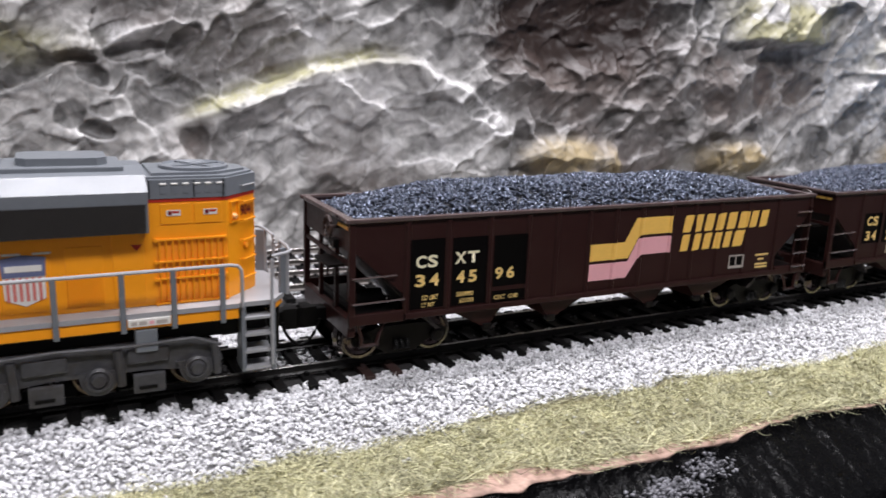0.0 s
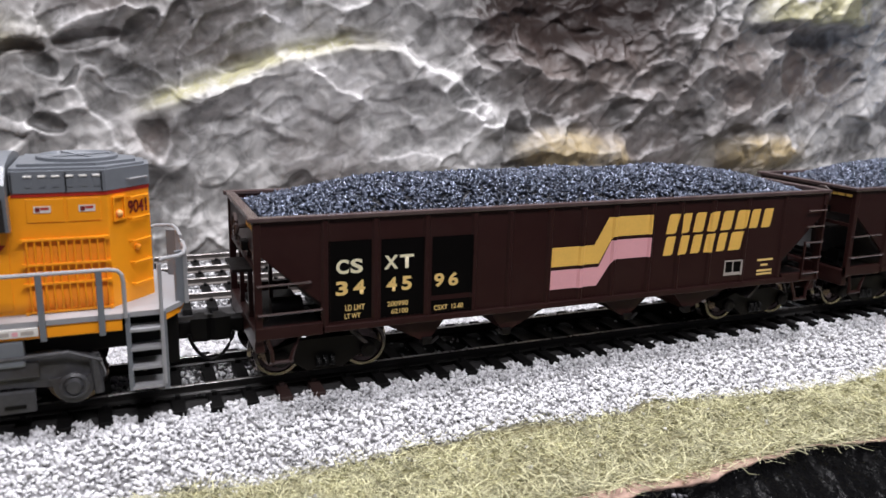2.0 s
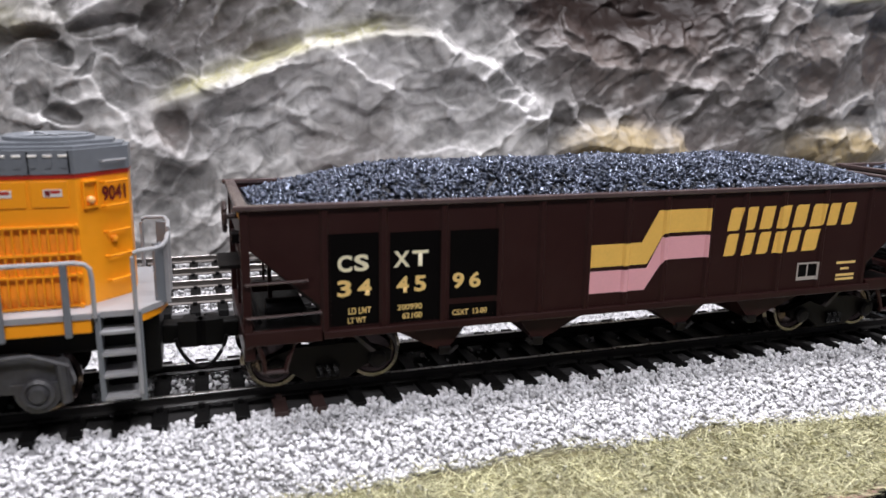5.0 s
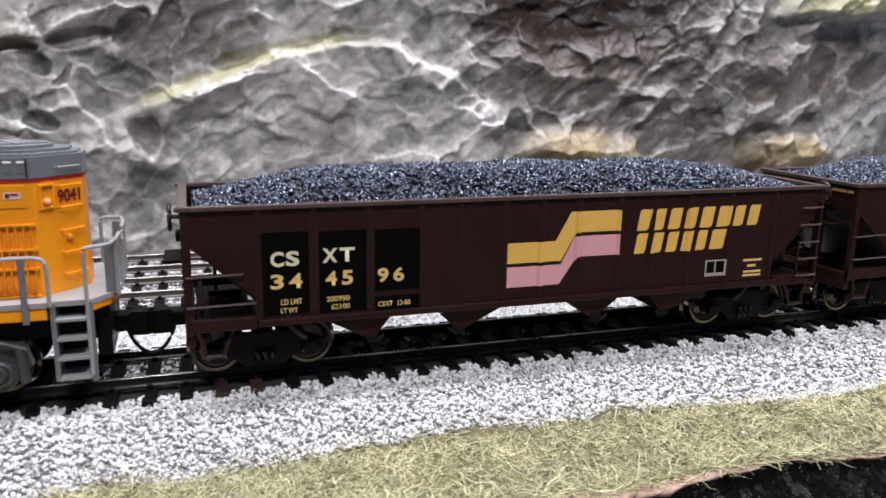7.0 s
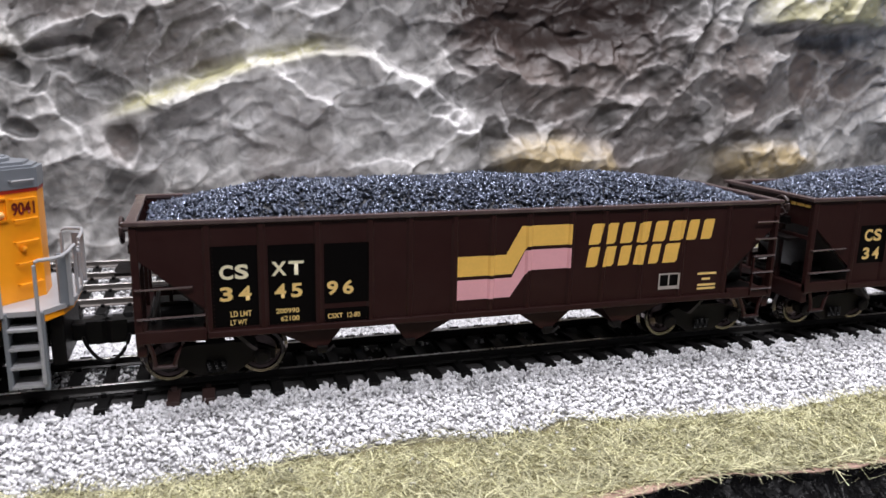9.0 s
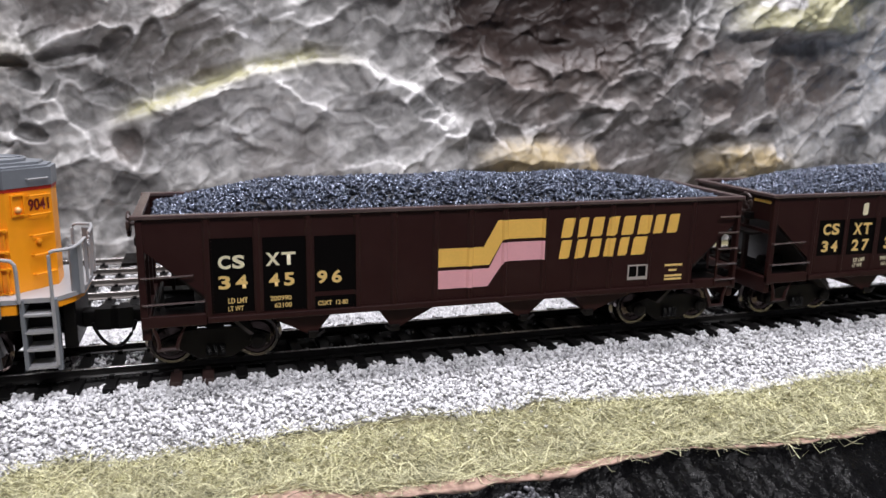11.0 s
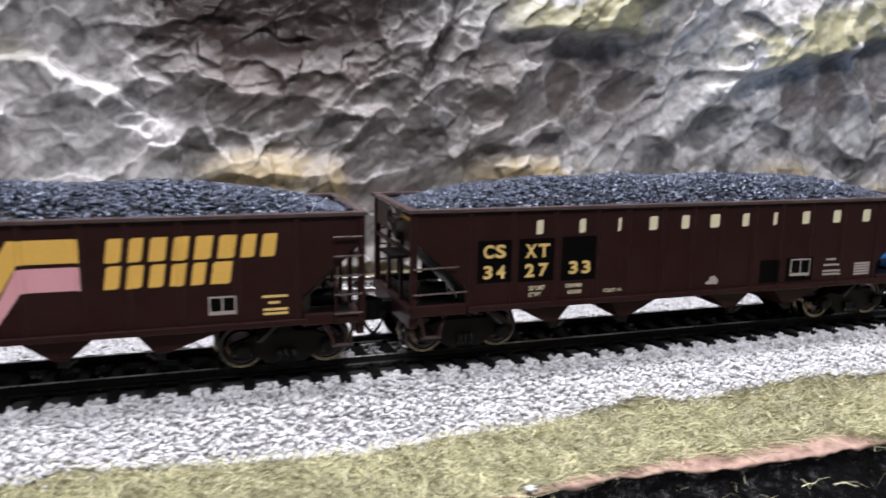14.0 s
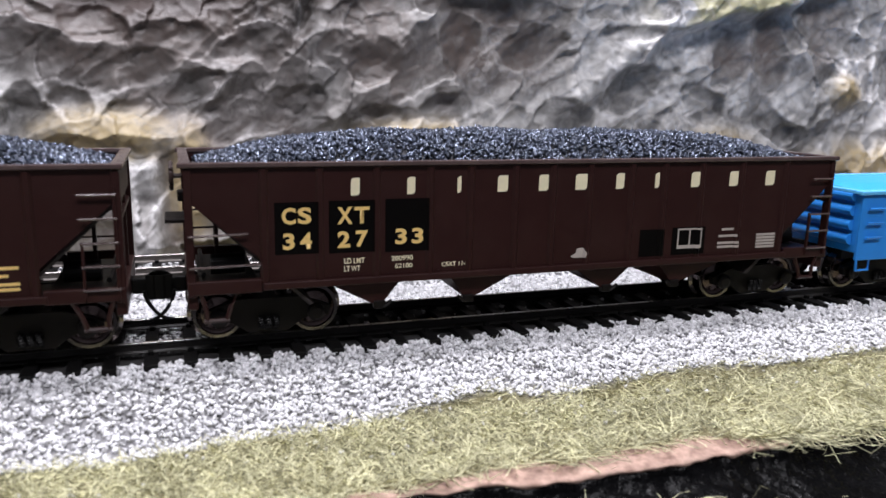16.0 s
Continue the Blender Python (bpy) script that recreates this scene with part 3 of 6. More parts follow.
    y -= 0.0022 * (fbm(x * 75, z * 95, 65, 2) - 0.45)
    # each broken face took its own coat of grey
    tone = 0.60 + free * 0.75 * ar * smooth01((a2 - a1) * 6) + 0.50 * br * smooth01((b2 - b1) * 5) + 0.12 * kr * rough + 0.40 * (fbm(x * 42, z * 50, 57, 4) - 0.45)
    # hollows painted darker, standing in for the shade inside them
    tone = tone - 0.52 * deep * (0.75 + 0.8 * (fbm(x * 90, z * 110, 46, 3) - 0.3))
    crest = 0.6 * np.exp(-((a2 - a1) / 0.10) ** 2) * free * smooth01((fbm(x * 60, z * 60, 54, 2) - 0.40) * 6)
    # mossy ledge that rises from the left and falls off to the right
    ridge = np.interp(x, [-0.09, -0.03, -0.010, 0.016, 0.034, 0.062, 0.080, 0.100, 0.125], [0.030, 0.046, 0.0545, 0.0648, 0.0722, 0.0783, 0.0760, 0.066, 0.050])
    ridge = ridge + 0.0030 * (fbm(x * 70, x * 0, 67, 3) - 0.45)
    on = smooth01((x + 0.05) / 0.04) * smooth01((0.135 - x) / 0.04)
    below = smooth01((ridge - z) / 0.005 + 0.5) * np.exp(-np.clip(ridge - z, 0, 1) / 0.030)
    y -= 0.0048 * on * below
    moss = on * np.exp(-((z - ridge - 0.0010) / 0.0034) ** 2) * smooth01((x + 0.022) / 0.02) * smooth01((0.084 - x) / 0.03) * (0.5 + 0.5 * smooth01((fbm(x * 110, z * 150, 56, 3) - 0.15) * 6))
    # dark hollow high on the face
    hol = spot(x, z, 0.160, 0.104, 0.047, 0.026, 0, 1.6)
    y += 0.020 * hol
    # overhanging mossy shelves
    for cx, cz, sx, out, slope in ((0.288, 0.0940, 0.036, 0.0065, 0.02), (0.418, 0.0890, 0.052, 0.008, 0.24)):
        k = np.exp(-((x - cx) / sx) ** 4)
        lift = cz + 0.007 * (fbm(x * 70, x * 0, 68, 2) - 0.4) + slope * np.clip(x - cx, -0.045, 0.05)
        y -= out * k * smooth01((z - lift) / 0.006 + 0.5) - 0.22 * k * np.clip(z - lift - 0.002, 0, 0.03)
        m = k * smooth01((z - lift) / 0.003) * smooth01((fbm(x * 65, z * 80, 69, 3) - 0.30) * 12) * smooth01((lift + 0.026 - z) / 0.01)
        moss = np.maximum(moss, m)
    moss = np.maximum(moss, 0.9 * spot(x, z, -0.075, 0.078, 0.02, 0.006))
    # a slanting pale buttress, and the crack beside the hollow
    y -= 0.007 * spot(x, z, 0.345, 0.064, 0.030, 0.008, 38)
    y += 0.006 * spot(x, z, 0.225, 0.088, 0.020, 0.0025, 64)
    # straw tufts low on the face
    tan = np.zeros_like(x)
    for cx, cz, sx, sz in ((0.152, 0.036, 0.022, 0.0090), (0.262, 0.034, 0.028, 0.0085), (0.178, 0.020, 0.0075, 0.020), (0.130, 0.016, 0.012, 0.012), (0.467, 0.056, 0.010, 0.008), (0.48, 0.02, 0.03, 0.014), (0.40, 0.03, 0.02, 0.01)):
        tan = np.maximum(tan, spot(x, z, cx, cz, sx, sz, 0, 2))
    # a grey boulder that stands forward between them
    bo = np.exp(-((x - 0.1625) / 0.0068) ** 4) * smooth01((0.031 - z) / 0.006)
    y -= 0.010 * bo
    tan = np.clip(tan * smooth01((fbm(x * 80, z * 80, 70, 3) - 0.14) * 7) * (1 - 0.85 * bo), 0, 1)
    y -= 0.004 * tan
    y += 0.35 * np.clip(z - 0.115, 0, 1) - 0.10 * np.clip(0.02 - z, 0, 1)
    y += 0.015 * smooth01((0.100 - x) / 0.06)
    y = 0.7 * y + 0.3 * blurred(y, 1) - 0.0009 * (fbm(x * 230, z * 270, 48, 3) - 0.45)
    proud = blurred(y, 7) - y
    edge = np.maximum(smooth01((proud - 0.0003) / 0.0009), 0.9 * smooth01((blurred(y, 2) - y - 0.00009) / 0.00024))
    pale = 0.7 * bo + 0.9 * spot(x, z, -0.037, 0.0816, 0.016, 0.005) + 0.8 * spot(x, z, 0.046, 0.083, 0.014, 0.005, 20) + 0.7 * spot(x, z, 0.108, 0.047, 0.011, 0.010) + 1.3 * spot(x, z, 0.3567, 0.0875, 0.022, 0.014) + 0.9 * spot(x, z, 0.348, 0.0645, 0.024, 0.0030, 30) + 0.8 * spot(x, z, 0.368, 0.050, 0.014, 0.0028, 31) + 1.1 * spot(x, z, 0.058, 0.056, 0.055, 0.022) + 0.8 * spot(x, z, 0.345, 0.066, 0.035, 0.014, 35) + 0.8 * smooth01((x - 0.44) / 0.04) + 0.7 * spot(x, z, 0.046, 0.088, 0.03, 0.008) + 0.35 * spot(x, z, 0.205, 0.050, 0.03, 0.016)
    # dry-brushed edges together with the light painted on the rims
    brush = np.clip(0.15 * crest + 0.62 * lit_rims * smooth01((fbm(x * 70, z * 80, 45, 3) - 0.30) * 5) + 0.60 * edge * smooth01((fbm(x * 38, z * 38, 71, 3) - 0.36) * 6), 0, 1) * (0.55 + 0.45 * np.clip(pale, 0, 1))
    brush = np.clip(brush + pale * smooth01((fbm(x * 80, z * 100, 73, 4) - 0.44) * 7) * 0.45 + 0.18 * pale, 0, 1)
    wash_shade = smooth01((fbm(x * 22, z * 28, 74, 3) - 0.44 + 0.06 * smooth01((x - 0.1) / 0.05) * smooth01((0.34 - x) / 0.05)) * 5) * 0.75
    # dark patches and shade under the shelves, put into the wash colour
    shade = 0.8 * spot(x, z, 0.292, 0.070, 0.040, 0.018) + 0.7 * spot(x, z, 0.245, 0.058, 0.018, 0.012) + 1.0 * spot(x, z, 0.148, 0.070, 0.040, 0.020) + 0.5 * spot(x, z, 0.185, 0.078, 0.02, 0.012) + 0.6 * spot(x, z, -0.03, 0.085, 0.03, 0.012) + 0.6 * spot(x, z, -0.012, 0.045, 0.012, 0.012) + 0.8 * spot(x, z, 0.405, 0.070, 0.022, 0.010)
    # hollow's dark brown paint, deepened for the shade inside and under the shelf
    hollow_shade = np.clip(hol * 1.15 + 0.85 * spot(x, z, 0.152, 0.086, 0.048, 0.012) + 0.15 * spot(x, z, 0.290, 0.082, 0.032, 0.008), 0, 1)
    brown = 0.9 * spot(x, z, 0.302, 0.064, 0.030, 0.014) + spot(x, z, 0.0195, 0.0717, 0.012, 0.004, 15) + spot(x, z, -0.053, 0.0745, 0.009, 0.004) + spot(x, z, -0.0126, 0.0417, 0.006, 0.007) + 0.8 * spot(x, z, 0.164, 0.058, 0.018, 0.005, 12) + spot(x, z, 0.244, 0.062, 0.012, 0.010) + spot(x, z, 0.278, 0.0725, 0.009, 0.012) + 0.8 * spot(x, z, 0.120, 0.0818, 0.012, 0.004) + spot(x, z, 0.422, 0.0746, 0.009, 0.017)
    wash_shade = np.clip(np.maximum(np.maximum(wash_shade, shade), brown) - pale * 0.5 - 0.25 * crest, 0, 1)
    brush = brush * (1 - 0.92 * hollow_shade) * (1 - 0.6 * moss) * (1 - 0.55 * np.clip(shade + brown, 0, 1)) * 0.95
    return np.stack([x, y, z], -1), moss, tan, brush, wash_shade, np.clip(tone - 0.06 - 0.10 * smooth01((0.005 - x) / 0.02) + 0.62 * spot(x, z, 0.054, 0.062, 0.042, 0.032) - 0.45 * smooth01((x - 0.105) / 0.03) * smooth01((0.270 - x) / 0.04) + 0.25 * bo, 0, 1), hollow_shade


R, moss, tan, brush, wash_shade, tone, hollow_shade = rock()


def rock_material():
    m = mat("painted_plaster_rock", (0.415, 0.408, 0.396), 0.46, var=0.20, scale=55, bump=0.00022, bscale=420, spec=0.45)
    n, l = m.node_tree.nodes, m.node_tree.links
    bs = n["Principled BSDF"]
    src = bs.inputs["Base Color"].links[0].from_socket
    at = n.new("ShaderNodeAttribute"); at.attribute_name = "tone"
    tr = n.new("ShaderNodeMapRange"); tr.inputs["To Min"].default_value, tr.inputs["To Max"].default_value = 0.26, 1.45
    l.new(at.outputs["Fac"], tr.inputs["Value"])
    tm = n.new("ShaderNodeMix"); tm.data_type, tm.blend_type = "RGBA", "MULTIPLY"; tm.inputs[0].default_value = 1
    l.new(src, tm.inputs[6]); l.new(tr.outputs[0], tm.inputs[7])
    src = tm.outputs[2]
    blot = n.new("ShaderNodeTexNoise")
    blot.inputs["Scale"].default_value, blot.inputs["Detail"].default_value, blot.inputs["Distortion"].default_value = 125, 5, 1.4
    co = n.new("ShaderNodeTexCoord"); l.new(co.outputs["Object"], blot.inputs["Vector"])
    br = n.new("ShaderNodeMapRange"); br.inputs["From Min"].default_value, br.inputs["From Max"].default_value = 0.36, 0.64
    br.inputs["To Min"].default_value, br.inputs["To Max"].default_value = 0.62, 1.42
    l.new(blot.outputs["Fac"], br.inputs["Value"])
    bm_ = n.new("ShaderNodeMix"); bm_.data_type, bm_.blend_type = "RGBA", "MULTIPLY"; bm_.inputs[0].default_value = 1
    l.new(src, bm_.inputs[6]); l.new(br.outputs[0], bm_.inputs[7])
    src = bm_.outputs[2]
    # wash and hollow colours hold painted shade as well as brown pigment
    for key, col, grow in (("wash_shade", (0.135, 0.108, 0.095), 0.9), ("hollow_shade", (0.040, 0.026, 0.022), 1.3), ("brush", (0.70, 0.69, 0.69), 0.9), ("tan", (0.36, 0.285, 0.16), 0.95), ("moss", (0.35, 0.335, 0.20), 1.0)):
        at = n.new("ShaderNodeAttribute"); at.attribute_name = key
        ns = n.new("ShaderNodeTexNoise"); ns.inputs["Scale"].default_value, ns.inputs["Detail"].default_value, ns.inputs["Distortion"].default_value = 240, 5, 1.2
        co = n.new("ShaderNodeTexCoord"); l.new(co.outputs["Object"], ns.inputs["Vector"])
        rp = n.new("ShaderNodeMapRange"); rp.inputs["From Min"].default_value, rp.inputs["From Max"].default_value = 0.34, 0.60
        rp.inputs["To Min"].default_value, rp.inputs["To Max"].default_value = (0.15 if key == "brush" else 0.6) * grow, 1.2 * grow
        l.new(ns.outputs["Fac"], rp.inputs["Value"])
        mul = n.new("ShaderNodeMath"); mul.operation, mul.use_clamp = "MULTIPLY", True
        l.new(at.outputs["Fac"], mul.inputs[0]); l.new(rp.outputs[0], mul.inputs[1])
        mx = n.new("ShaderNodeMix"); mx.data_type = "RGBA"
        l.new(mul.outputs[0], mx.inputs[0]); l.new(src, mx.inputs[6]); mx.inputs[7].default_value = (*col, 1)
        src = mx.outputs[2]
    l.new(src, bs.inputs["Base Color"])
    return m


grid_mesh("rock_face", R, rock_material(), "grey dry-brushed plaster rock face with mossy ledges", "rock face", colours={"moss": moss, "tan": tan, "brush": brush, "wash_shade": wash_shade, "tone": tone, "hollow_shade": hollow_shade})


# ---- tracks ----
def rail(name, y, parent, head, side, end):
    prof = [(-0.0011, -0.0023), (0.0011, -0.0023), (0.0011, -0.0020), (0.00032, -0.0016), (0.00032, -0.0008), (0.00048, -0.0005), (0.00048, -0.0001), (0.00036, 0.0), (-0.00036, 0.0), (-0.00048, -0.0001), (-0.00048, -0.0005), (-0.00032, -0.0008), (-0.00032, -0.0016), (-0.0011, -0.0020)]
    ob = part(name, prism(bmesh.new(), [(y + a, b) for a, b in prof], X0 + 0.01, end - 0.01, "x"), side, parent)
    ob.data.materials.append(head)
    for p in ob.data.polygons:
        if abs(p.normal.z) > 0.6 and p.center.z > -0.0003 and len(p.vertices) == 4:
            p.material_index = 1
    return ob


def track(y, head, side, label, brown=(), end=X1):
    th = thing("track", 0, y, 0, label, "track", "", "structure")
    rail("rail", -0.00873, th, head, side, end)
    rail("rail", 0.00873, th, head, side, end)
    bm = box(bmesh.new(), -0.0014, 0.0014, -0.0172, 0.0172, -0.0048, -0.0023, 0.0002)
    for s in (-1, 1):
        for e in (-1, 1):
            yy = s * 0.00873 + e * 0.0017
            box(bm, -0.0006, 0.0006, yy - 0.0005, yy + 0.0005, -0.0024, -0.0014, 0.0001)
    first = part("tie", bm, TIE, th)
    first.location = (X0 + 0.0125, 0, 0)
    k = 1
    r = random.Random(7)
    while X0 + 0.0125 + k * 0.0076 < end - 0.012:
        x = X0 + 0.0125 + k * 0.0076
        ob = shared("tie", first.data, th, pose(x + r.uniform(-0.0003, 0.0003), r.uniform(-0.0003, 0.0003), 0, 0, 0, r.uniform(-1.5, 1.5)))
        if any(abs(x - b) < 0.0038 for b in brown):
            ob.data = first.data.copy()
            ob.data.materials[0] = TIE_RED
            tagged(ob, "reddish brown tie among the black ones")
        k += 1
    return th


track(0.0, RAIL_TOP, RAIL_SIDE, "near model track with black ties and steel rail heads", brown=(0.0065, 0.0150))
track(TRACK_2, RAIL_REAR, RAIL_REAR_SIDE, "rear model track with dull nickel rails and black ties")
track(TRACK_3, RAIL_REAR, RAIL_REAR_SIDE, "rear siding track with dull nickel rails under the rock", end=0.075)

# ---- hopper cars ----
L = 0.1635
HW = 0.0185
TOP = 0.0388
LEFT = 0.0009          # how far the left end reaches past the origin
RIBS = [0.0150, 0.0264, 0.0386, 0.0506, 0.0600, 0.0709, 0.0803, 0.0899, 0.1012, 0.1104, 0.1212, 0.1333, 0.1470]
RIB_W, RIB_D, RIB_TOP = 0.00095, 0.00050, 0.00040


def wheel_profile(s):
    """Tread and flange; s is -1 on the near side."""
    return [(0.0012, s * 0.0110), (0.0016, s * 0.0106), (0.0036, s * 0.0100), (0.0044, s * 0.0103), (0.0046, s * 0.0108), (0.0053, s * 0.0108), (0.0055, s * 0.0104), (0.0056, s * 0.0082), (0.0064, s * 0.0078), (0.0064, s * 0.0073), (0.0040, s * 0.0073), (0.0012, s * 0.0076)]


def polished(wheel, x):
    """Bare metal on the rim and tread of a wheel whose axle stands at x."""
    wheel.data.materials.append(TREAD)
    for p in wheel.data.polygons:
        if len(p.vertices) == 4 and math.hypot(p.center.x - x, p.center.z - 0.0056) > 0.0045:
            p.material_index = 1
    return wheel


def freight_truck(car, x, brown):
    """A two-axle truck with side frames, springs and four wheels."""
    bm = bmesh.new()
    box(bm, x - 0.0022, x + 0.0022, -0.0125, 0.0125, 0.0062, 0.0090, 0.0003)
    tr = part("truck", bm, brown, car, "brown two-axle freight truck")
    for s in (-1, 1):
        bm = bmesh.new()
        y0, y1 = s * 0.0118, s * 0.0136
        arch = [(-0.0130, 0.0046), (-0.0088, 0.0046), (-0.0072, 0.0040), (-0.0042, 0.0018), (0.0042, 0.0018), (0.0072, 0.0040), (0.0088, 0.0046), (0.0130, 0.0046), (0.0134, 0.0066), (0.0112, 0.0076), (0.0060, 0.0092), (-0.0060, 0.0092), (-0.0112, 0.0076), (-0.0134, 0.0066)]
        prism(bm, [(x + a, b) for a, b in arch], y0, y1)
        for e in (-1, 1):
            lathe(bm, [(0.0019, s * 0.0136), (0.0019, s * 0.0146), (0.0012, s * 0.0150)], 14, "y", (x + e * 0.01025, 0, 0.0055))
        part("side_frame", bm, brown, tr)
        bm = bmesh.new()
        for k in range(3):
            cx = x + (k - 1) * 0.0016
            rod(bm, [(cx + 0.0006 * math.cos(t * 1.2), s * 0.0142 + 0.0005 * math.sin(t * 1.2), 0.0026 + 0.00011 * t) for t in range(26)], 0.00022, 5)
        part("spring", bm, DARK, tr, "dark coil springs")
        for e in (-1, 1):
            bm = lathe(bmesh.new(), wheel_profile(s), 36, "y", (x + e * 0.01025, 0, 0.0056))
            polished(part("wheel", bm, STEEL, tr, "dark brown wheel with bright worn rim", smooth=False), x + e * 0.01025)
    for e in (-1, 1):
        part("axle", rod(bmesh.new(), [(x + e * 0.01025, -0.0075, 0.0056), (x + e * 0.01025, 0.0075, 0.0056)], 0.0012, 10), DARK, tr)
    return tr


def coupler(car, x, out):
    """A knuckle coupler on a shank, with its air hose."""
    bm = bmesh.new()
    d = out
    box(bm, min(x, x + d * 0.004), max(x, x + d * 0.004), -0.0019, 0.0019, 0.0088, 0.0122, 0.0003)
    ob = part("coupler", bm, DARK, car, "black knuckle coupler")
    bm = bmesh.new()
    prism(bm, [(x + d * 0.0030, -0.0026), (x + d * 0.0065, -0.0030), (x + d * 0.0084, -0.0018), (x + d * 0.0074, 0.0004), (x + d * 0.0062, 0.0006), (x + d * 0.0066, 0.0022), (x + d * 0.0045, 0.0024)][::-1], 0.0076, 0.0130, "z")
    part("knuckle", bm, DARK, ob)
    pts = [(x + d * (0.0025 + 0.0055 * (t / 9) ** 1.4), -0.0034, 0.0098 - 0.0066 * math.sin(t / 9 * 1.5708)) for t in range(10)]
    part("air_hose", rod(bmesh.new(), pts, 0.00042, 8), DARK, ob)
    return ob


def rib_height(x):
    """How far the side stands out at x over its flat sheet."""
    d = min(abs(x - r) for r in RIBS)
    return RIB_D * min(1.0, max(0.0, (RIB_W - d) / (RIB_W - RIB_TOP)))


def decal(name, poly, material, car, label="", lift=0.0):
    """A painted shape that follows the side sheet and its ribs."""
    bm = bmesh.new()
    cuts = [0.0]
    for r in RIBS:
        cuts += [r - RIB_W, r - RIB_TOP, r + RIB_TOP, r + RIB_W]
    cuts.append(L)
    for a, b in zip(cuts, cuts[1:]):
        p = clip_x(poly, a, b)
        if p:
            front = [bm.verts.new((x, -HW - rib_height(x) - 0.00006 - lift, z)) for x, z in p]
            back = [bm.verts.new((x, -HW + 0.00004, z)) for x, z in p]
            bm.faces.new(front)
            bm.faces.new(back[::-1])
            for k in range(len(p)):
                if abs(p[k][0] - p[k - 1][0]) > 1e-7 or abs(p[k][0] - a) > 1e-7 and abs(p[k][0] - b) > 1e-7:
                    bm.faces.new((front[k - 1], back[k - 1], back[k], front[k]))
    bmesh.ops.remove_doubles(bm, verts=bm.verts, dist=1e-6)
    bmesh.ops.recalc_face_normals(bm, faces=bm.faces)
    return part(name, bm, material, car, label)


def rect(x0, x1, z0, z1, lean=0.0):
    h = z1 - z0
    return [(x0, z0), (x1, z0), (x1 + lean * h, z1), (x0 + lean * h, z1)]


def name_block(x0, x1, z0, z1, lean, material, car, label):
    """A plain solid block in place of one character of a company name."""
    h, c = z1 - z0, 0.0005
    decal("name_block", [(x0, z0), (x1 - c, z0), (x1 + lean * c, z0 + c), (x1 + lean * h, z1), (x0 + c + lean * h, z1), (x0 + lean * (h - c), z1 - c)], material, car, label)


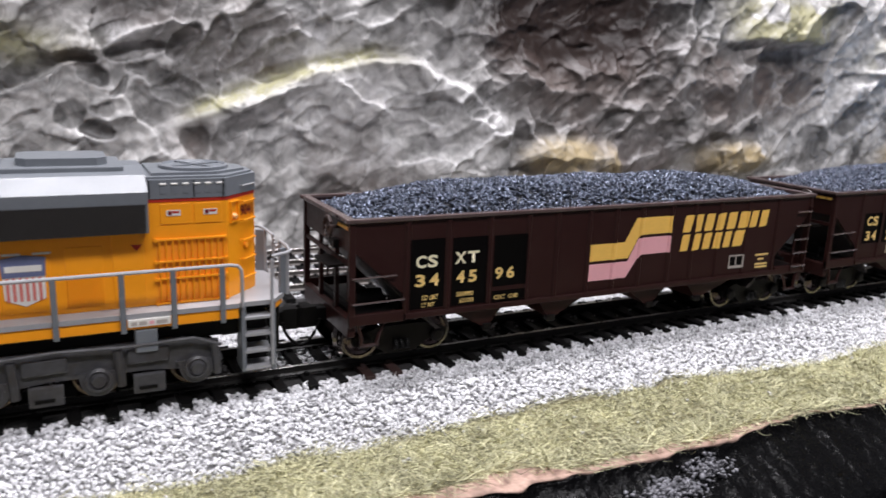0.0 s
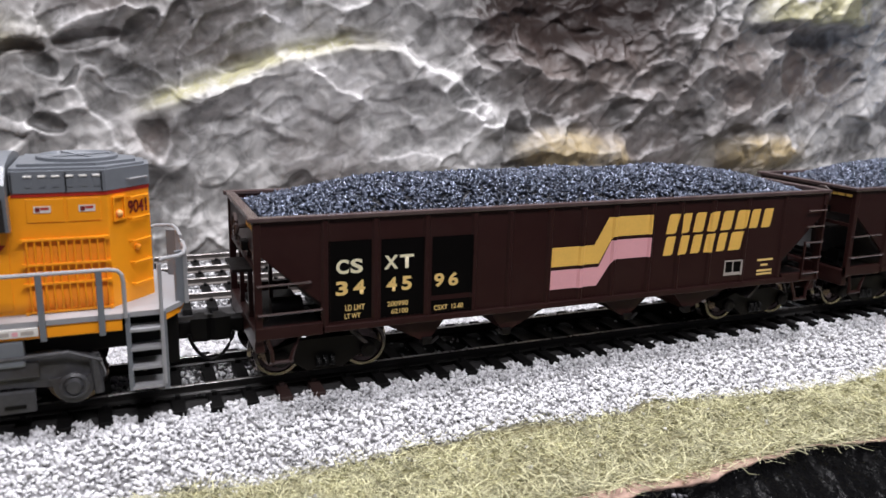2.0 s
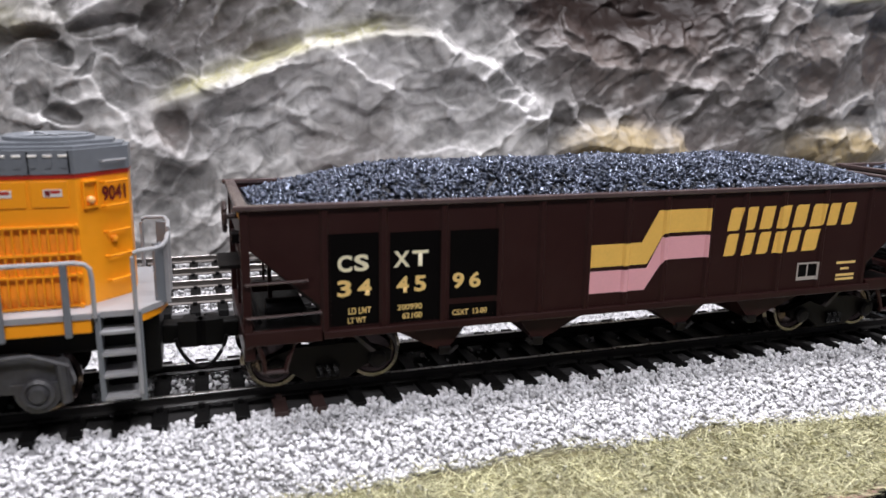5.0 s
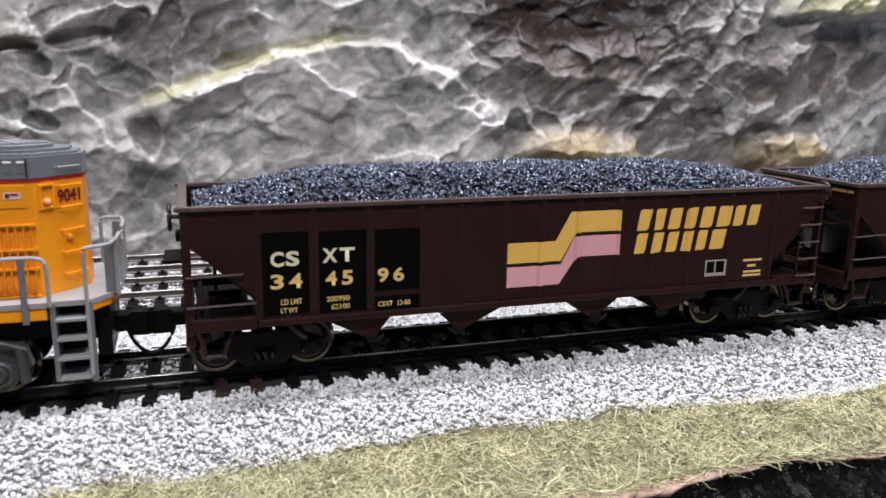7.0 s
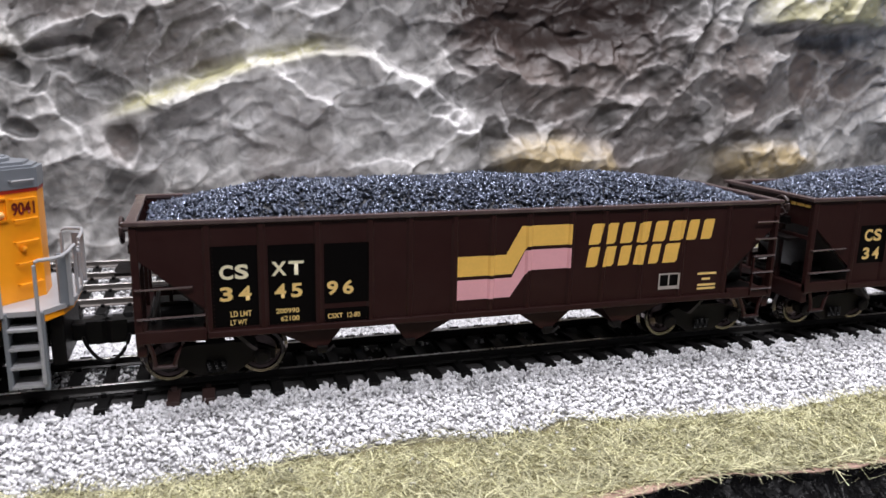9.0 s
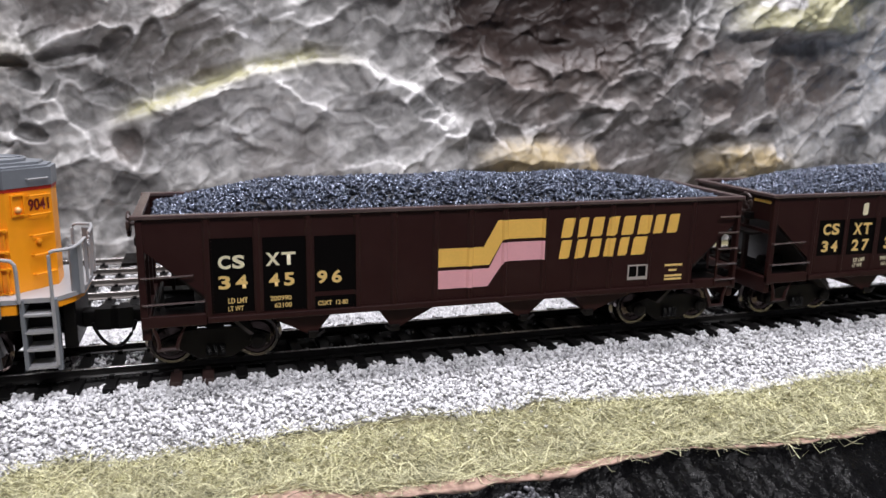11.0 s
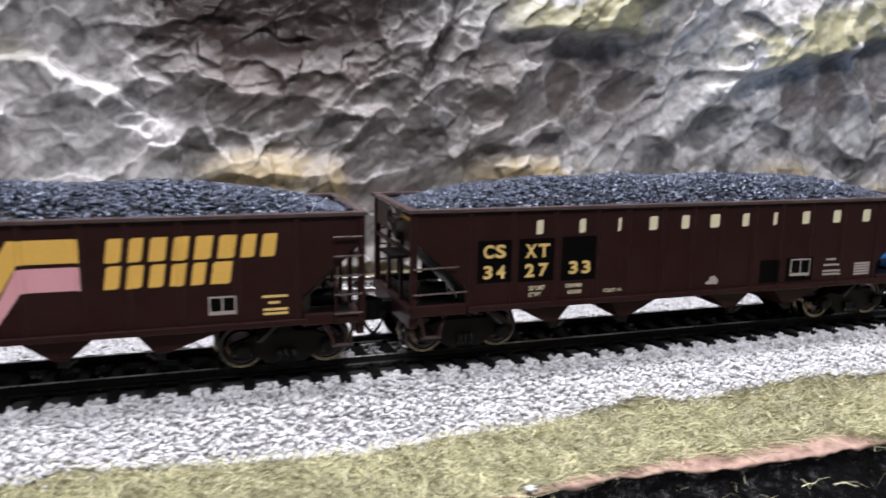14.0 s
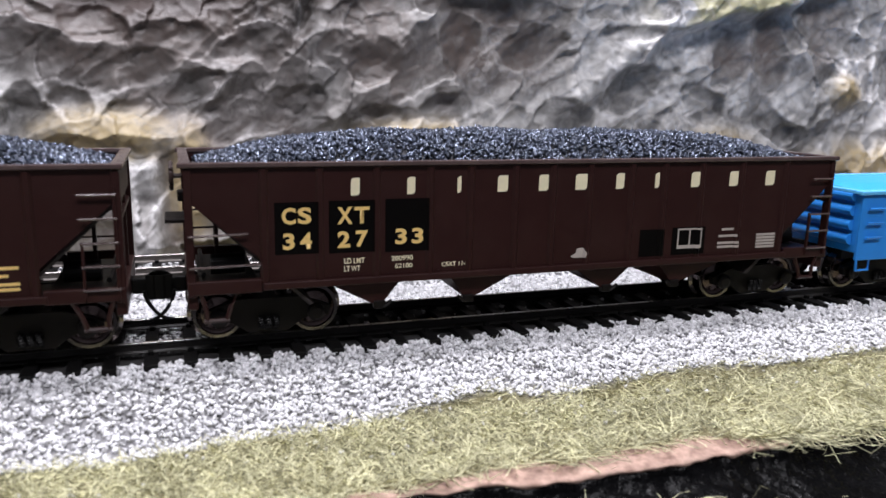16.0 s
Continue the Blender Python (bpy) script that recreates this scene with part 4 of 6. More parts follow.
def hopper_car(x, label):
    car = thing("hopper_car", x, 0, 0, label, "hopper car", "hopper cars of the train")
    # sheets
    for s in (-1, 1):
        bm = bmesh.new()
        prism(bm, [(0.0012 - LEFT, 0.0381), (0.0012 - LEFT, 0.0312), (0.0150, 0.0182), (0.0150, 0.0132), (L - 0.0165, 0.0132), (L - 0.0165, 0.0182), (L - 0.0012, 0.0320), (L - 0.0012, 0.0381)], s * HW, s * (HW - 0.0007))
        part("side_sheet", bm, BROWN, car)
        first = None
        for r in RIBS:
            if first is None:
                bm = prism(bmesh.new(), [(-RIB_W, s * HW), (-RIB_TOP, s * (HW + RIB_D)), (RIB_TOP, s * (HW + RIB_D)), (RIB_W, s * HW)][::-s], 0.0138, 0.0375, "z")
                first = part("rib", bm, BROWN, car)
                first.location = (r, 0, 0)
            else:
                shared("rib", first.data, car, pose(r, 0, 0))
        bm = bmesh.new()
        box(bm, 0.0145, L - 0.0145, *sorted((s * (HW - 0.0002), s * (HW + 0.0008))), 0.0124, 0.0139, 0.0002)
        part("side_sill", bm, BROWN, car)
        # top chord
        bm = box(bmesh.new(), -LEFT - 0.0004, L, *sorted((s * (HW - 0.0010), s * (HW + 0.0008))), 0.0378, TOP, 0.0002)
        part("top_chord", bm, RIM, car, "greyish brown top chord, lightened for its sheen")
        # rivets along the seams
        bm = bmesh.new()
        for r in (RIBS[0], RIBS[-1]):
            for z in np.arange(0.0150, 0.0370, 0.00095):
                for e in (-1, 1):
                    if s < 0:
                        box(bm, r + e * 0.0010 - 0.0001, r + e * 0.0010 + 0.0001, -HW - 0.00010, -HW + 0.0001, z - 0.0001, z + 0.0001)
        for xx in np.arange(0.016, L - 0.016, 0.00105):
            if s < 0:
                box(bm, xx - 0.0001, xx + 0.0001, -HW - 0.00012, -HW + 0.0001, 0.0143, 0.0145)
        if s < 0:
            tagged(part("rivet", bm, BROWN, car, "rows of tiny rivets"), kind="stuff")
        else:
            bm.free()
    for e in (0, 1):
        def fx(a):
            return L - a if e else a - LEFT
        d = 1 if e else -1
        bm = box(bmesh.new(), *sorted((fx(0.0), fx(0.0022))), -HW - 0.0006, HW + 0.0006, 0.0377, TOP - 0.00005, 0.0002)
        part("end_chord", bm, RIM, car)
        # end sheet, slope sheet, corner posts
        bm = box(bmesh.new(), *sorted((fx(0.0010), fx(0.0018))), -HW, HW, 0.0305, 0.0376)
        part("end_sheet", bm, BROWN, car)
        bm = prism(bmesh.new(), [(fx(0.0012), 0.0312), (fx(0.0020), 0.0312), (fx(0.0260), 0.0085), (fx(0.0250), 0.0083)], -HW + 0.0008, HW - 0.0008)
        part("slope_sheet", bm, BROWN_IN, car)
        for s in (-1, 1):
            bm = box(bmesh.new(), *sorted((fx(0.0006), fx(0.0022))), *sorted((s * (HW - 0.0012), s * (HW + 0.0003))), 0.0116, 0.0376, 0.0002)
            part("corner_post", bm, BROWN, car)
            bm = bmesh.new()
            box(bm, *sorted((fx(0.0006), fx(0.0152))), *sorted((s * (HW - 0.0010), s * (HW + 0.0004))), 0.0120, 0.0148, 0.0002)
            part("end_side_sill", bm, BROWN, car)
        bm = box(bmesh.new(), *sorted((fx(0.0006), fx(0.0026))), -HW + 0.0006, HW - 0.0006, 0.0088, 0.0136, 0.0003)
        box(bm, *sorted((fx(0.0026), fx(0.0160))), -0.0045, 0.0045, 0.0082, 0.0112, 0.0003)
        part("end_sill", bm, BROWN, car)
        # end posts and cross bars
        bm = bmesh.new()
        for yy in (-0.0062, 0.0062):
            box(bm, *sorted((fx(0.0012), fx(0.0022))), yy - 0.0006, yy + 0.0006, 0.0130, 0.0310)
        box(bm, *sorted((fx(0.0070), fx(0.0078))), -0.0006, 0.0006, 0.0110, 0.0245)
        box(bm, *sorted((fx(0.0010), fx(0.0018))), -HW, HW, 0.0268, 0.0278)
        part("end_bracing", bm, BROWN, car)
        if not e:
            for ya, yb, z in ((-0.0170, -0.0150, 0.0358), (-0.0146, -0.0120, 0.0358), (-0.0116, -0.0096, 0.0358)):
                part("end_mark", box(bmesh.new(), -0.0002, 0.0003, ya, yb, z, z + 0.0008), YELLOW, car, "small yellow marking on the car end")
        # brake gear
        bm = rod(bmesh.new(), [(fx(0.0055), -0.0095, 0.0164), (fx(0.0125), -0.0095, 0.0164)], 0.0022, 16)
        box(bm, *sorted((fx(0.0030), fx(0.0145))), -0.0160, 0.0120, 0.0128, 0.0140)
        rod(bm, [(fx(0.0040), -0.013, 0.0150), (fx(0.0040), 0.012, 0.0150)], 0.0005, 8)
        part("brake_cylinder", bm, DARK, car, "dark brake cylinder on the end platform")
        # grab irons on one corner, a ladder on the other
        for s in (-1, 1):
            ladder = (e == 1) == (s == -1)
            yo = s * (HW + 0.0009)
            if ladder:
                bm = bmesh.new()
                for xa in (0.0018, 0.0078):
                    box(bm, *sorted((fx(xa - 0.0002), fx(xa + 0.0003))), *sorted((s * (HW + 0.0003), yo)), 0.0128, 0.0345 if xa < 0.003 else 0.0240)
                lad = part("ladder", bm, BROWN, car, "brown side ladder")
                for z in (0.0146, 0.0192, 0.0237, 0.0284, 0.0330):
                    bm = rod(bmesh.new(), [(fx(0.0014), yo, z), (fx(0.0082), yo, z)], 0.00028, 6)
                    part("rung", bm, RIM, lad)
            else:
                for z, xa in ((0.0178, 0.0150), (0.0242, 0.0126)):
                    bm = rod(bmesh.new(), [(fx(0.0012), s * HW, z), (fx(0.0012), yo, z), (fx(xa), yo, z + 0.0002), (fx(xa), s * HW, z + 0.0002)], 0.00026, 6)
                    part("grab_iron", bm, RIM, car)
            # forked step bracket under the corner
            step = bmesh.new()
            yi = s * (HW - 0.0004)
            for pts in (((0.0030, 0.0124), (0.0040, 0.0090), (0.0042, 0.0064)), ((0.0105, 0.0124), (0.0088, 0.0090), (0.0080, 0.0064)), ((0.0036, 0.0064), (0.0086, 0.0064))):
                rod(step, [(fx(u), yi, v) for u, v in pts], 0.00050, 6)
            part("stirrup_step", step, BROWN, car)
        coupler(car, fx(0.0006), d)
        freight_truck(car, L - 0.0188 if e else 0.0160, RUST)
    # brake wheel and platform on the left end
    bm = bmesh.new()
    ring = [(-0.0024, -0.0085 + 0.0027 * math.cos(k / 20 * 6.28319), 0.0352 + 0.0027 * math.sin(k / 20 * 6.28319)) for k in range(21)]
    rod(bm, ring, 0.00046, 8)
    for k in range(5):
        a = k / 5 * 6.28319
        rod(bm, [(-0.0024, -0.0085, 0.0352), (-0.0024, -0.0085 + 0.0026 * math.cos(a), 0.0352 + 0.0026 * math.sin(a))], 0.0002, 5)
    rod(bm, [(-0.0028, -0.0085, 0.0352), (0.0012, -0.0085, 0.0352)], 0.0005, 8)
    part("brake_wheel", bm, BRAKE, car, "small spoked brake wheel on the car end")
    bm = box(bmesh.new(), -0.0040, 0.0006, -0.0140, -0.0030, 0.0262, 0.0269)
    part("brake_platform", bm, RUST, car)
    bm = box(bmesh.new(), -0.0014, 0.0010, -0.0100, -0.0070, 0.0300, 0.0322, 0.0003)
    part("brake_gearbox", bm, RUST, car)
    # saw-tooth hopper bays with latches
    for a, b, c in ((0.0274, 0.0393, 0.0449), (0.0733, 0.0608, 0.0556), (0.0871, 0.0964, 0.1040), (0.1330, 0.1165, 0.1108)):
        w = 1 if b > a else -1
        bm = bmesh.new()
        poly = [(a, 0.0130), (b - w * 0.0016, 0.0076), (b + w * 0.0006, 0.0070), (b + w * 0.0014, 0.0078), (c, 0.0130)]
        prism(bm, poly if w > 0 else poly[::-1], -0.0172, 0.0172)
        bay = part("hopper_bay", bm, BROWN, car)
        bm = box(bmesh.new(), *sorted((b - w * 0.0010, b + w * 0.0016)), -0.0178, -0.0160, 0.0062, 0.0080, 0.0002)
        rod(bm, [(b + w * 0.0012, -0.0178, 0.0066), (b + w * 0.0030, -0.0178, 0.0080)], 0.0004, 6)
        part("door_latch", bm, RUST, bay)
    bm = box(bmesh.new(), 0.0200, L - 0.0200, -0.0028, 0.0028, 0.0085, 0.0122)
    part("centre_sill", bm, DARK, car)
    return car


def coal_load(x, seed, label):
    """A heaped load: a mound and thousands of small lumps bedded in it."""
    r = np.random.default_rng(seed)

    def height(u, v):
        across = 1 - (np.abs(v) / 0.0178) ** 2.4
        run = np.clip(np.minimum(u, L - u) / 0.045, 0, 1)
        ends = 1 - (1 - run) ** 2
        return 0.0364 + 0.0079 * ends * (0.12 + 0.88 * across) * (0.95 + 0.26 * (fbm(u * 70 + seed, v * 60, 80, 3) - 0.45))
    nu, nv = 150, 40
    U, V = np.meshgrid(np.linspace(0.0022, L - 0.0022, nu), np.linspace(-0.0172, 0.0172, nv), indexing="ij")
    P = np.stack([U + x, V, height(U, V) - 0.0008], -1)
    n = 14000
    u, v = r.uniform(0.0028, L - 0.0028, n), r.uniform(-0.0170, 0.0170, n)
    size = 0.00034 + 0.00042 * r.random(n) ** 1.5
    M = random_turns(r, n) * (size[:, None] * r.uniform(0.55, 1.25, (n, 3)))[:, None, :]
    T = np.stack([u + x, v, height(u, v) + r.uniform(-0.0003, 0.00025, n)], -1)
    ob = scatter("coal_load", CHIP_V, CHIP_F, M, T, COAL, label, "coal")
    bed = grid_mesh("coal_bed", P, COAL_BED, "", "", "")
    bed.parent = ob
    return ob


def stencil(body, x0, x1, z0, z1, material, car, bold):
    """Stencilled characters; two large ones stand apart."""
    y = -HW - 0.00011
    if len(body) > 2:
        return lettering("lettering", body, x0, x1, z0, z1, y, material, car, bold)
    w = (x1 - x0) * (0.41 if body.isdigit() else 0.47)
    for k, ch in enumerate(body):
        a = x0 if k == 0 else x1 - w
        lettering("lettering", ch, a, a + w, z0, z1, y, material, car, bold)


# first car: two-colour ribbon emblem and slanted name
car1 = hopper_car(0.0, "oxide brown three-bay hopper car with yellow and pink ribbon emblem")
for p in ((0.0156, 0.0255, 0.0146, 0.0328), (0.0277, 0.0380, 0.0143, 0.0326), (0.0400, 0.0502, 0.0184, 0.0324), (0.0400, 0.0502, 0.0138, 0.0172)):
    decal("stencil_panel", rect(*p), BLACK_PANEL, car1, "black stencil panel")
for body, x0, x1, z0, z1, m, bold in (("CS", 0.0174, 0.0235, 0.0253, 0.0286, CREAM, 0.034), ("34", 0.0173, 0.0240, 0.0204, 0.0237, GOLD, 0.034), ("XT", 0.0284, 0.0355, 0.0256, 0.0288, CREAM, 0.034), ("45", 0.0290, 0.0351, 0.0204, 0.0237, GOLD, 0.034), ("96", 0.0406, 0.0467, 0.0204, 0.0237, GOLD, 0.034),
                                      ("LD LMT", 0.0194, 0.0239, 0.0168, 0.0181, GOLD, 0.02), ("LT WT", 0.0193, 0.0229, 0.0149, 0.0161, GOLD, 0.02), ("200990", 0.0292, 0.0343, 0.0168, 0.0180, GOLD, 0.02), ("62100", 0.0302, 0.0343, 0.0150, 0.0162, GOLD, 0.02), ("CSXT  12-80", 0.0407, 0.0482, 0.0148, 0.0160, GOLD, 0.02)):
    stencil(body, x0, x1, z0, z1, m, car1, bold)
decal("ribbon_emblem", [(0.0716, 0.0227), (0.0856, 0.0227), (0.0894, 0.0294), (0.1012, 0.0294), (0.1012, 0.0345), (0.0879, 0.0345), (0.0840, 0.0276), (0.0716, 0.0276)], YELLOW, car1, "yellow upper ribbon")
decal("ribbon_emblem", [(0.0716, 0.0169), (0.0853, 0.0169), (0.0898, 0.0234), (0.1012, 0.0234), (0.1012, 0.0285), (0.0891, 0.0285), (0.0856, 0.0218), (0.0716, 0.0218)], PINK, car1, "pink lower ribbon")
xx = 0.1060
for w in (0.0046, 0.0042, 0.0048, 0.0046, 0.0050, 0.0050, 0.0044, 0.0046):
    name_block(xx, xx + w - 0.0014, 0.0290, 0.0343, 0.15, YELLOW, car1, "yellow slanted name block")
    xx += w
xx = 0.1056
for w in (0.0044, 0.0046, 0.0044, 0.0044, 0.0042, 0.0056):
    name_block(xx, xx + w - 0.0014, 0.0232, 0.0283, 0.15, YELLOW, car1, "yellow slanted name block")
    xx += w


def data_box(car, x0, x1, z0, z1):
    t = 0.0004
    for p in ((x0, x1, z1 - t, z1), (x0, x1, z0, z0 + 2.2 * t), (x0, x0 + t, z0 + 2.2 * t, z1 - t), (x1 - t, x1, z0 + 2.2 * t, z1 - t), ((x0 + x1) / 2 - t / 2, (x0 + x1) / 2 + t / 2, z0 + 2.2 * t, z1 - t)):
        decal("data_frame", rect(*p), GREY_PRINT, car, "pale printed frame", 0.00006)
    for a, b in ((x0 + t, (x0 + x1) / 2 - t / 2), ((x0 + x1) / 2 + t / 2, x1 - t)):
        decal("data_field", rect(a, b, z0 + 2.2 * t, z1 - t), BLACK_PANEL, car, "", 0.00005)


data_box(car1, 0.1270, 0.1330, 0.0160, 0.0203)
for z, a, b in ((0.0193, 0.1388, 0.1446), (0.0178, 0.1402, 0.1428), (0.0162, 0.1390, 0.1446), (0.0152, 0.1390, 0.1446)):
    decal("print_bar", rect(a, b, z, z + 0.0006), GOLD, car1)
coal_load(0.0, 11, "heaped blue-black coal load in the first hopper car")

# second car
D2 = 0.1745
car2 = hopper_car(D2, "oxide brown three-bay hopper car with widely spaced cream name")
for p in ((0.1916, 0.2006, 0.0196, 0.0305), (0.2028, 0.2126, 0.0194, 0.0306), (0.2150, 0.2248, 0.0191, 0.0307), (0.2789, 0.2860, 0.0147, 0.0214), (0.2882, 0.2980, 0.0147, 0.0216)):
    decal("stencil_panel", rect(p[0] - D2, p[1] - D2, p[2], p[3]), BLACK_PANEL, car2, "black stencil panel")
for body, x0, x1, z0, z1, m, bold in (("CS", 0.1931, 0.1992, 0.0259, 0.0294, GOLD, 0.034), ("34", 0.1932, 0.1992, 0.0206, 0.0241, GOLD, 0.034), ("XT", 0.2046, 0.2115, 0.0256, 0.0292, GOLD, 0.034), ("27", 0.2046, 0.2112, 0.0205, 0.0241, GOLD, 0.034), ("33", 0.2172, 0.2236, 0.0207, 0.0242, GOLD, 0.034),
                                      ("LD LMT", 0.2060, 0.2105, 0.0170, 0.0182, CREAM, 0.02), ("LT WT", 0.2060, 0.2095, 0.0153, 0.0165, CREAM, 0.02), ("200990", 0.2164, 0.2213, 0.0171, 0.0182, CREAM, 0.02), ("62100", 0.2172, 0.2212, 0.0154, 0.0165, CREAM, 0.02), ("CSXT 11-90", 0.2280, 0.2350, 0.0152, 0.0162, CREAM, 0.02)):
    stencil(body, x0 - D2, x1 - D2, z0, z1, m, car2, bold)
for x0, w in ((0.2066, 0.0037), (0.2189, 0.0036), (0.2304, 0.0027), (0.2400, 0.0043), (0.2502, 0.0042), (0.2596, 0.0048), (0.2704, 0.0040), (0.2812, 0.0030), (0.2916, 0.0042), (0.3030, 0.0044), (0.3142, 0.0046)):
    name_block(x0 - D2 + 0.0009, x0 - D2 + w - 0.0009, 0.0316, 0.0353, 0.0, CREAM, car2, "cream name block")
data_box(car2, 0.2898 - D2, 0.2970 - D2, 0.0162, 0.0213)
for z, a, b in ((0.0203, 0.3030, 0.3066), (0.0186, 0.3022, 0.3076), (0.0168, 0.3020, 0.3084), (0.0158, 0.3020, 0.3086)):
    decal("print_bar", rect(a - D2, b - D2, z, z + 0.0006), GREY_PRINT, car2)
for k in range(5):
    decal("print_bar", rect(0.3140 - D2, 0.3200 - D2, 0.0153 + k * 0.0008, 0.0153 + k * 0.0008 + 0.0006), GREY_PRINT, car2)
decal("small_emblem", [(0.2602 - D2, 0.0158), (0.2610 - D2, 0.0154), (0.2640 - D2, 0.0154), (0.2644 - D2, 0.0164), (0.2634 - D2, 0.0178), (0.2618 - D2, 0.0176), (0.2616 - D2, 0.0166)], GREY_PRINT, car2, "small pale emblem")
coal_load(D2, 12, "heaped blue-black coal load in the second hopper car")


# ---- blue car ----
def blue_car(x):
    car = thing("blue_freight_car", x, 0, 0, "bright blue ribbed freight car coupled behind the hoppers", "freight car")
    n = 0.150
    bm = box(bmesh.new(), 0.0, n, -HW + 0.0004, HW - 0.0004, 0.0120, 0.0290, 0.0004)
    part("body", bm, BLUE, car)
    for k in range(4):
        z = 0.0156 + k * 0.0040
        half = [(0.0004 - 0.0022 * math.sin(j / 8 * math.pi), z - 0.0016 * math.cos(j / 8 * math.pi)) for j in range(9)]
        bm = prism(bmesh.new(), half, -HW + 0.0020, HW - 0.0020)
        part("end_corrugation", bm, BLUE, car)
    for e in (-0.0014, n - 0.0006):
        part("end_rail", box(bmesh.new(), e, e + 0.0020, -HW + 0.0010, HW - 0.0010, 0.0283, 0.0295, 0.0003), BLUE_RIM, car, "pale blue end rail")
    for s in (-1, 1):
        for k, a in enumerate((0.0, 0.0300, 0.0600, 0.0900, 0.1200)):
            bm = box(bmesh.new(), a, a + 0.0270, *sorted((s * (HW - 0.0006), s * (HW + 0.0003))), 0.0100, 0.0282, 0.0003)
            part("side_panel", bm, BLUE, car)
        bm = box(bmesh.new(), -0.0012, n + 0.0012, *sorted((s * (HW - 0.0016), s * (HW + 0.0010))), 0.0282, 0.0294, 0.0003)
        part("top_rail", bm, BLUE_RIM, car, "pale blue top rail")
    bm = prism(bmesh.new(), [(-HW + 0.0016, 0.0284), (HW - 0.0016, 0.0284), (HW * 0.8, 0.0293), (0.006, 0.0299), (-0.006, 0.0299), (-HW * 0.8, 0.0292)], 0.0006, n - 0.0006, "x")
    part("roof", bm, BLUE_LIGHT, car, "bright blue low sloping cover")
    bm = bmesh.new()
    for z in (0.0165, 0.0205, 0.0245):
        rod(bm, [(0.002, -HW - 0.0010, z), (0.0075, -HW - 0.0010, z)], 0.0003, 6)
    part("grab_iron", bm, BLUE, car)
    bm = rod(bmesh.new(), [(0.0005, -HW, 0.0105), (0.0008, -HW, 0.0072), (0.0050, -HW, 0.0072), (0.0052, -HW, 0.0105)], 0.0004, 6)
    part("stirrup_step", bm, BLUE, car)
    bm = box(bmesh.new(), 0.002, n - 0.002, -0.012, 0.012, 0.0090, 0.0122)
    part("underframe", bm, DARK, car)
    coupler(car, 0.0006, -1)
    freight_truck(car, 0.0152, DARK)
    freight_truck(car, n - 0.0152, DARK)
    return car


blue_car(0.3485)


